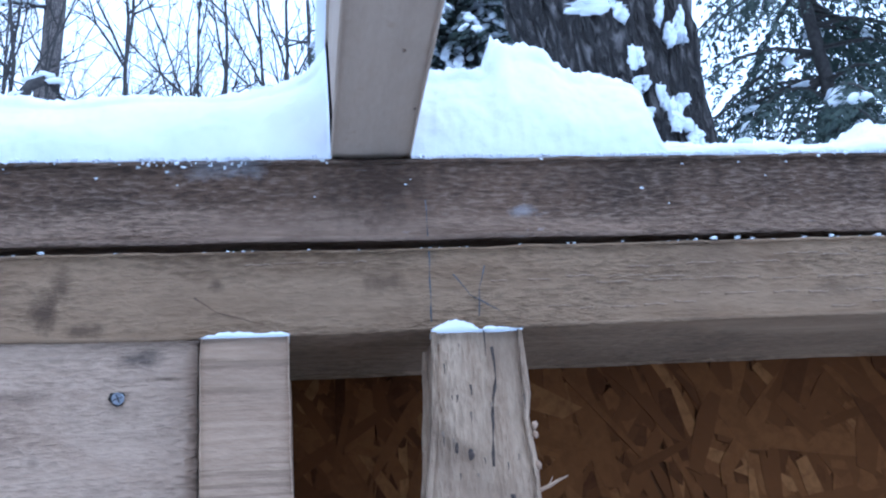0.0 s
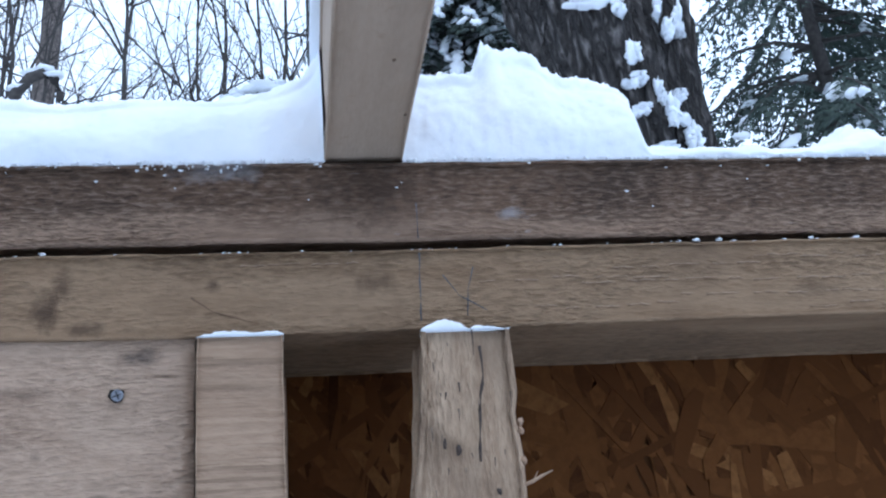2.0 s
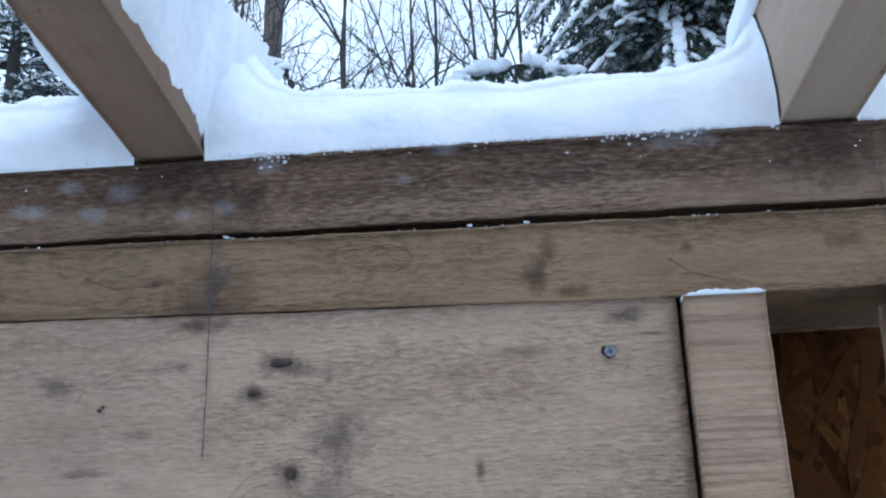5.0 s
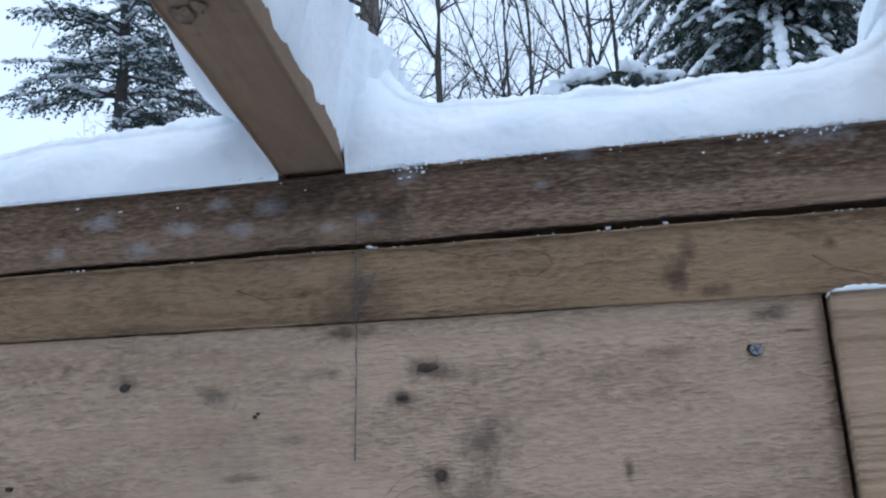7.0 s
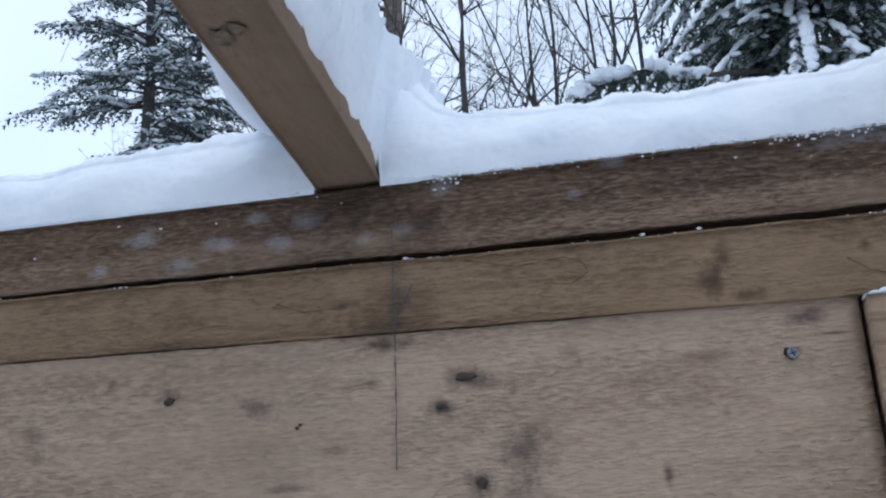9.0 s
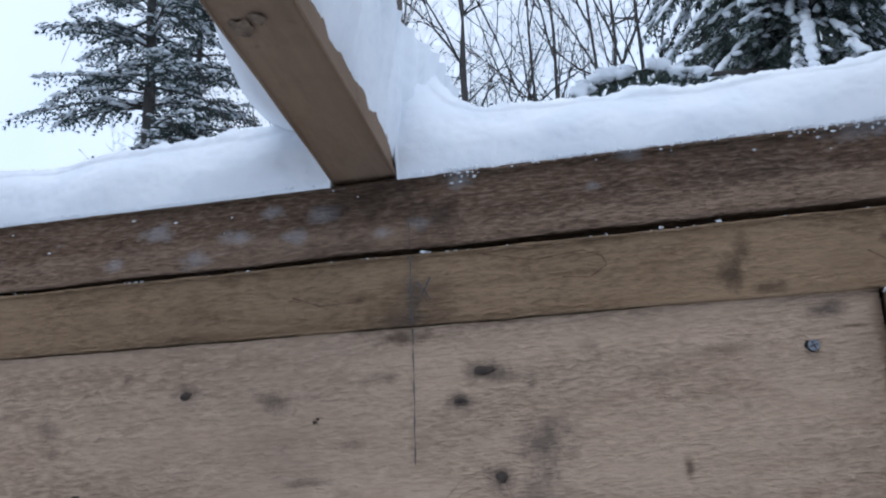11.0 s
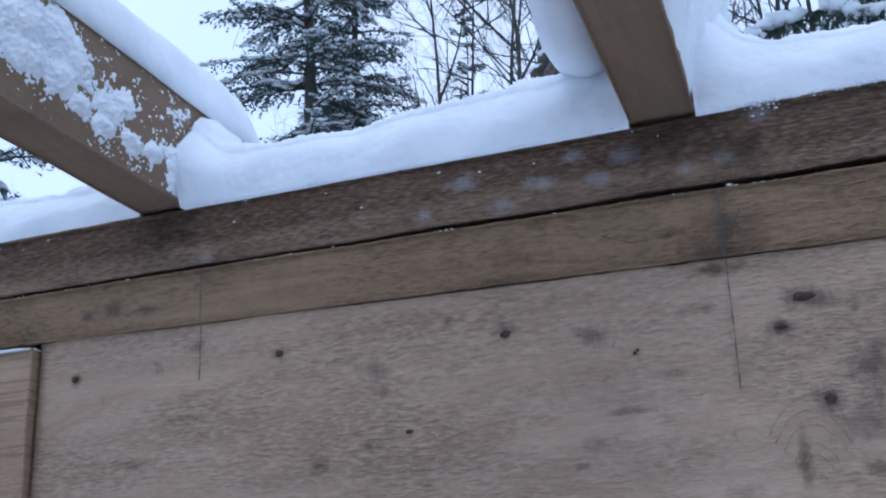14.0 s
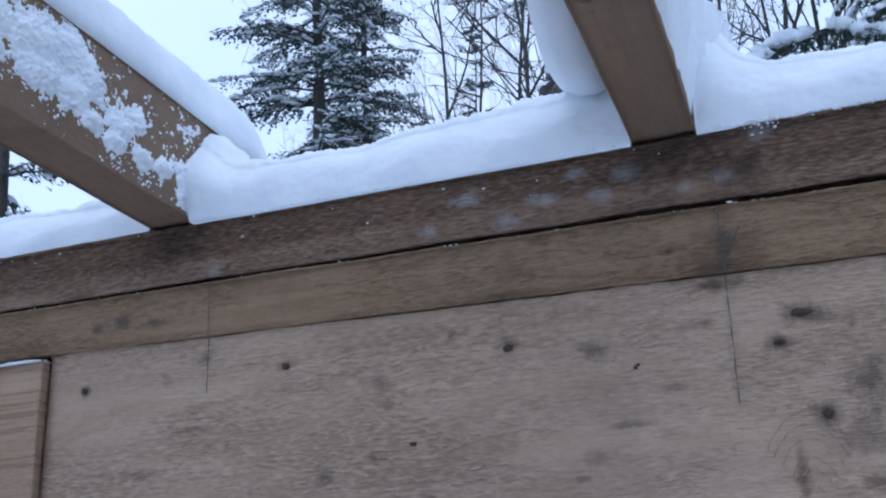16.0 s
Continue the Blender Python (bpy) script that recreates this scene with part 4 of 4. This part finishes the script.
def conifer(az, dist, height, reach, low, seed, label, needles, droop=0.45, gap=0.36, size=0.05, snow=1.0, r=0.16, boughs=6, only=None, hang=0.0, spread=1.0):
    """A spruce or hemlock: whorls of drooping boughs with side twigs, needle combs and snow pads."""
    rng = random.Random(seed)
    base = polar(az, dist, -0.5)
    tree = thing("conifer", label, "tree", "conifers of the wood", at=base)
    trunk = Shape()
    trunk.tube([(0.04 * math.sin(i * 1.3), 0.04 * math.cos(i * 1.7), height * i / 12) for i in range(13)], [r * (1 - 0.95 * i / 12) + 0.004 for i in range(13)], 9)
    part("trunk", trunk, BARK_THIN, tree)
    wood, green, white = Shape(), Shape(), Shape()
    gv, gf = green.v, green.f
    z = low
    while z < height - 0.3:
        f = (height - z) / (height - low)
        for k in range(boughs):
            a = rng.uniform(0, 2 * math.pi)
            L = reach * f ** 0.75 * rng.uniform(0.55, 1.12)
            if only and not only(a, z):
                continue
            out = Vector((math.cos(a), math.sin(a), 0))
            side = Vector((-math.sin(a), math.cos(a), 0))
            z0 = z + rng.uniform(-0.15, 0.15)
            dr = droop * rng.uniform(0.7, 1.3)

            def at(u):
                return out * (L * u) + Vector((0, 0, z0 + L * (0.12 * u - dr * u * u + 0.5 * dr * max(0, u - 0.7) ** 1.5)))

            wood.tube([at(u) for u in (0, 0.25, 0.5, 0.75, 1.0)], [0.02, 0.015, 0.011, 0.007, 0.003], 4)
            steps = max(6, int(L / (size * 1.9)))
            for i in range(steps):
                u = 0.14 + 0.86 * (i + rng.random() * 0.6) / steps
                p = at(u)
                for sg in (-1, 1):
                    tl = spread * L * 0.34 * (1.08 - u) ** 0.7 * rng.uniform(0.6, 1.15) + size
                    d = (out * rng.uniform(0.5, 0.9) + side * sg * rng.uniform(0.5, 0.95) + Vector((0, 0, -rng.uniform(0.1, 0.5) - hang))).normalized()
                    nx = d.cross(Vector((0, 0, 1))).normalized()
                    m = max(3, int(tl / (size * 0.62)))
                    for j in range(m):
                        w = (j + rng.random()) / m
                        q = p + d * (tl * w) + Vector((rng.gauss(0, size * 0.22), rng.gauss(0, size * 0.22), rng.gauss(0, size * 0.22) - 0.14 * tl * w * w))
                        for h in (-1, 1):
                            e = (d * 0.75 + nx * h * 0.75 + Vector((0, 0, rng.uniform(-0.55, 0.35)))) * (size * rng.uniform(0.7, 1.2) * (1 - 0.35 * w))
                            b = len(gv)
                            g2 = d * (size * 0.34)
                            gv.append(tuple(q - g2))
                            gv.append(tuple(q + g2))
                            gv.append(tuple(q + e))
                            gf.append((b, b + 1, b + 2))
                    if rng.random() < 0.2 * snow:
                        c = p + d * (tl * rng.uniform(0.25, 0.7)) + Vector((0, 0, size * 0.25))
                        turn = d.to_track_quat("X", "Z").to_matrix()
                        white.blob(c, (tl * rng.uniform(0.2, 0.42) * (0.6 if hang else 1.0), size * rng.uniform(0.5, 0.95) * (1.3 if hang else 1.0), size * rng.uniform(0.22, 0.42) * (1.4 if hang else 1.0)), rng, 0.35, 7, 4, 1.8, turn)
                if rng.random() < 0.55 * snow:
                    d = (at(min(1, u + 0.05)) - at(u - 0.05)).normalized()
                    turn = d.to_track_quat("X", "Z").to_matrix()
                    white.blob(p + Vector((0, 0, size * 0.35)), (size * rng.uniform(1.2, 2.6), size * rng.uniform(0.7, 1.4), size * rng.uniform(0.3, 0.6)), rng, 0.35, 8, 4, 1.8, turn)
        z += gap * rng.uniform(0.75, 1.2)
    tagged(part("bough_wood", wood, BARK_THIN, tree), kind="stuff")
    tagged(part("needles", green, needles, tree, smooth=False), kind="stuff")
    if white.v:
        tagged(part("snow_load", white, SNOW_FAR, tree, "white snow lying on the boughs"), kind="stuff")
    return tree


# the big furrowed trunk close behind the wall
rng = random.Random(5)
BIG = polar(21.0, 4.4, -0.5)
big = thing("old_tree", "thick old tree with furrowed grey bark and clinging snow", "tree", at=BIG)
s = Shape()
n, m = 150, 130
pts = []
for i in range(n + 1):
    z = 10.5 * i / n
    for j in range(m):
        a = 2 * math.pi * j / m
        u = Vector((math.cos(a), math.sin(a), 0))
        k = Vector((u.x * 5.5, u.y * 5.5, z * 0.9))
        ridge = abs(noise.noise(k)) + 0.6 * abs(noise.noise(k * 2.3 + Vector((4, 2, 1)))) + 0.3 * noise.noise(Vector((u.x * 9, u.y * 9, z * 6)))
        rad = 0.325 + 0.1 * max(-0.6, min(1.2, z - 4.75)) + 0.09 * ridge - 0.03 + 0.3 * math.exp(-z * 1.6)
        pts.append((u.x * rad - 0.16 * (z - 4.75), u.y * rad, z))
s.grid(pts, n + 1, m, True, True)
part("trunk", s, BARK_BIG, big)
white = Shape()
for dx, z, w, h in ((-0.168, 4.846, 0.102, 0.026), (-0.07, 4.808, 0.026, 0.038), (-0.029, 4.626, 0.024, 0.057), (0.13, 4.71, 0.024, 0.05), (0.19, 4.787, 0.022, 0.072), (-0.018, 4.492, 0.029, 0.036), (-0.06, 4.477, 0.019, 0.012),
                    (-0.012, 4.361, 0.036, 0.024), (0.064, 4.426, 0.017, 0.048), (0.124, 4.36, 0.041, 0.066), (0.155, 4.425, 0.029, 0.022), (0.194, 4.245, 0.029, 0.054), (0.07, 4.196, 0.043, 0.022), (0.097, 4.817, 0.017, 0.048)):
    off = dx + 0.16 * (z - 4.75)
    rad = 0.36 + 0.1 * max(-0.6, min(1.2, z - 4.75))
    face = -math.sqrt(max(0.02, rad * rad - off * off))
    for k in range(7):
        px, pz = rng.uniform(-0.7, 0.7), rng.uniform(-0.75, 0.75)
        white.blob((dx + px * w, face + 0.005, z + pz * h), (w * rng.uniform(0.45, 0.8), 0.03, h * rng.uniform(0.35, 0.6)), rng, 0.55, 10, 7, 2.6)
tagged(part("bark_snow", white, SNOW_FAR, big, "snow stuck in the bark"), kind="stuff")
s = Shape()
for k in range(9):
    a = rng.uniform(0, 6.28)
    twig(s, rng, Vector((math.cos(a) * 0.2 - 0.16 * (1.55 + k * 0.45), math.sin(a) * 0.2, 6.3 + k * 0.45)), Vector((math.cos(a), math.sin(a), 0.8)).normalized(), 2.4, 0.07, 2)
part("limbs", s, BARK_THIN, big)

# spruces beyond the far bay
conifer(-26.7, 13.5, 17.0, 2.15, 5.0, 41, "tall dark spruce with snow-dusted boughs", NEEDLES, 0.34, 0.4, 0.055, 0.75, 0.16, 8)
conifer(-23.8, 14.5, 16.0, 1.35, 6.8, 42, "slender dark spruce with snow-dusted boughs", NEEDLES, 0.34, 0.42, 0.055, 0.75, 0.12, 7)
conifer(-43.5, 11.5, 11.0, 2.0, 3.0, 43, "dark spruce with snowy lower boughs", NEEDLES, 0.3, 0.5, 0.07, 0.5, 0.15, 5)
conifer(-17.4, 15.0, 11.9, 0.9, 6.5, 44, "thin young conifer with sparse twigs", NEEDLES, 0.05, 0.5, 0.05, 0.15, 0.05, 4, spread=0.5)
# a snow-laden hemlock behind the near joist
conifer(11.3, 8.0, 12.0, 1.6, 5.7, 51, "hemlock with heavy drooping snow-laden boughs", NEEDLES_NEAR, 0.85, 0.17, 0.04, 1.0, 0.15, 12, hang=0.9, spread=1.2)
conifer(31.0, 7.6, 12.0, 1.7, 4.0, 52, "hemlock with hanging olive-dark foliage", NEEDLES_NEAR, 0.75, 0.34, 0.05, 0.12, 0.09, 7, hang=0.8, spread=1.5)
conifer(15.0, 11.0, 14.0, 1.6, 5.0, 54, "dark hemlock standing behind an old tree", NEEDLES_NEAR, 0.6, 0.45, 0.05, 0.4, 0.13, 5, hang=0.6)
conifer(39.0, 9.5, 12.0, 1.9, 4.0, 53, "hemlock with hanging olive-dark foliage", NEEDLES_NEAR, 0.8, 0.42, 0.05, 0.05, 0.11, 5, hang=0.8, spread=1.2)

# bare trees
stout = bare_tree(-14.5, 12.0, 22.0, 0.18, 61, "grey bare tree with a stout straight trunk", 0.55, 9, (0.05, 0), 2, BARK_PALE)
STOUT = polar(-14.5, 12.0, -0.5)
# its long low branches reach out over the young trees, with drooping twigs and snow on their backs
branch_rng = random.Random(19)
for za, az, zb, r in ((10.15, -23.8, 9.75, 0.03), (9.6, -18.9, 8.95, 0.035), (9.45, -17.0, 8.7, 0.028), (9.95, -17.6, 9.5, 0.03), (10.1, -4.0, 10.2, 0.03)):
    s = Shape()
    a, b = polar(-12.4, 12.0, za) - STOUT, polar(az, 12.0 - 0.9, zb) - STOUT
    line = [a.lerp(b, t) + Vector((0, 0, 0.12 * math.sin(math.pi * t) + branch_rng.gauss(0, 0.03))) for t in (0, 0.2, 0.4, 0.6, 0.8, 1.0)]
    s.tube(line, [r, r * 0.85, r * 0.7, r * 0.55, r * 0.4, 0.006], 6)
    for t in (1, 2, 3, 4):
        for k in range(2):
            twig(s, branch_rng, line[t], Vector((branch_rng.uniform(-0.9, 0.1), branch_rng.uniform(-0.5, 0.5), branch_rng.uniform(-0.9, 0.3))).normalized(), branch_rng.uniform(0.5, 1.1), 0.012, 1, 0.16)
    part("limb", s, BARK_THIN, stout)
    s = Shape()
    for t in range(5):
        for k in range(5):
            p = line[t].lerp(line[t + 1], branch_rng.random())
            s.blob(p + Vector((0, 0, r * 0.9)), (branch_rng.uniform(0.05, 0.12), r * 0.9, r * 0.6), branch_rng, 0.3, 7, 4)
    tagged(part("snow_load", s, SNOW_FAR, stout, "snow along the branch"), kind="stuff")
rng = random.Random(77)
for k, (az, dist, h) in enumerate(((-14.0, 11, 11.0), (-8.6, 12, 12.0), (-6.9, 10, 10.2), (-4.6, 13, 13.0), (-2.9, 10.5, 10.5), (-0.9, 12, 12.0), (0.9, 10, 10.0), (3.4, 11, 11.0), (6.8, 14, 14.0),
                                  (-15.6, 12, 11.5), (-14.6, 9.5, 9.0), (-18.4, 13, 11.0), (-12.6, 9, 8.6), (-17.0, 10.5, 9.6),)):
    bare_tree(az, dist, h, rng.uniform(0.04, 0.065), 100 + k, "slim bare sapling with upright forking twigs", rng.uniform(0.4, 0.55), 7, (rng.uniform(-0.05, 0.05), 0), 2)
for k in range(10):
    bare_tree(rng.uniform(-46, -26) if k < 8 else rng.uniform(28, 45), rng.uniform(22, 30), rng.uniform(11.5, 14.5), 0.06, 300 + k, "distant slim bare tree", 0.35, 8, (0, 0), 2)

# a bowed snag with snow, and the snowy bough tips before the hemlock
snag = thing("bowed_snag", "bowed dead branch with snow along its back", "branch", at=polar(-13.7, 8.0, -0.36))
s = Shape()
arc = [Vector((-0.12, 0, 0)), Vector((-0.1, 0, 3.0)), Vector((-0.08, 0, 6.1)), Vector((0.0, 0, 6.45)), Vector((0.09, 0, 6.58)), Vector((0.19, 0, 6.62)), Vector((0.28, 0, 6.56)), Vector((0.33, 0, 6.44)), Vector((0.31, 0, 6.37))]
s.tube(arc, [0.09, 0.07, 0.055, 0.05, 0.047, 0.044, 0.04, 0.035, 0.02], 8)
part("branch", s, BARK_THIN, snag)
s = Shape()
for p in arc[3:7]:
    s.blob(p + Vector((0, 0, 0.045)), (0.075, 0.05, 0.03), rng, 0.3, 10, 6)
tagged(part("snow_load", s, SNOW_FAR, snag, "snow along the branch"), kind="stuff")

tips = thing("snowy_bough", "low hemlock bough weighed down by snow", "branch", at=polar(1.6, 6.6, -0.33))
root = polar(11.3, 8.0, 6.0) - polar(1.6, 6.6, -0.33)
s, green, white = Shape(), Shape(), Shape()
line = [root, Vector((0.45, 0.1, 5.78)), Vector((0.15, 0, 5.83)), Vector((-0.15, 0, 5.8)), Vector((-0.42, 0, 5.7))]
s.tube(line, [0.03, 0.018, 0.013, 0.009, 0.004], 5)
part("branch", s, BARK_THIN, tips)
for k in range(120):
    t = rng.random()
    i = 1 + int(t * 2.99)
    p = line[i].lerp(line[i + 1], rng.random())
    d = Vector((rng.uniform(-0.7, 0.3), rng.uniform(-0.6, 0.6), rng.uniform(-1.1, -0.2))).normalized()
    L = rng.uniform(0.08, 0.2)
    for j in range(12):
        q = p + d * (L * j / 12)
        for h in range(3):
            e = (d + Vector((rng.gauss(0, 0.7), rng.gauss(0, 0.7), rng.gauss(0, 0.4)))).normalized() * 0.035
            b = len(green.v)
            green.v += [tuple(q), tuple(q + d * 0.012), tuple(q + e)]
            green.f.append((b, b + 1, b + 2))
for k in range(18):
    i = 1 + int(rng.random() * 2.99)
    p = line[i].lerp(line[i + 1], rng.random())
    white.blob(p + Vector((rng.gauss(0, 0.02), rng.gauss(0, 0.06), 0.03 - rng.random() * 0.06)), (rng.uniform(0.04, 0.1), 0.07, rng.uniform(0.02, 0.04)), rng, 0.4, 10, 6)
tagged(part("needles", green, NEEDLES_NEAR, tips, smooth=False), kind="stuff")
tagged(part("snow_load", white, SNOW_FAR, tips, "snow on the bough"), kind="stuff")

# fine hanging twigs of a branch high over the far bay
OVER = polar(-50, 7.0, -0.5)
over = thing("overhanging_tree", "bare tree with a long branch and fine hanging twigs", "tree", at=OVER)
s = Shape()
s.tube([(0, 0, 0), (0.05, 0, 3), (0.0, 0.1, 6), (0.1, 0, 9.5)], [0.17, 0.14, 0.11, 0.05], 8)
part("trunk", s, BARK_THIN, over)
s = Shape()
limb = [Vector((0.0, 0.1, 6.4)), polar(-44, 6.8, 7.9) - OVER, polar(-36, 6.6, 8.1) - OVER, polar(-28, 6.6, 8.3) - OVER, polar(-20, 6.8, 8.2) - OVER]
s.tube(limb, [0.07, 0.05, 0.035, 0.02, 0.008], 6)
for t0, t1, ln in ((1.9, 0.3, 1.7), (2.1, 0.6, 1.5), (3.1, 0.7, 1.5), (3.5, 0.9, 1.7), (2.3, 0.3, 1.2)):
    i = int(t0)
    twig(s, rng, limb[i].lerp(limb[i + 1], t0 - i), Vector((t1, 0.1, -0.85)).normalized(), ln, 0.011, 1, 0.12)
part("limb", s, BARK_THIN, over)
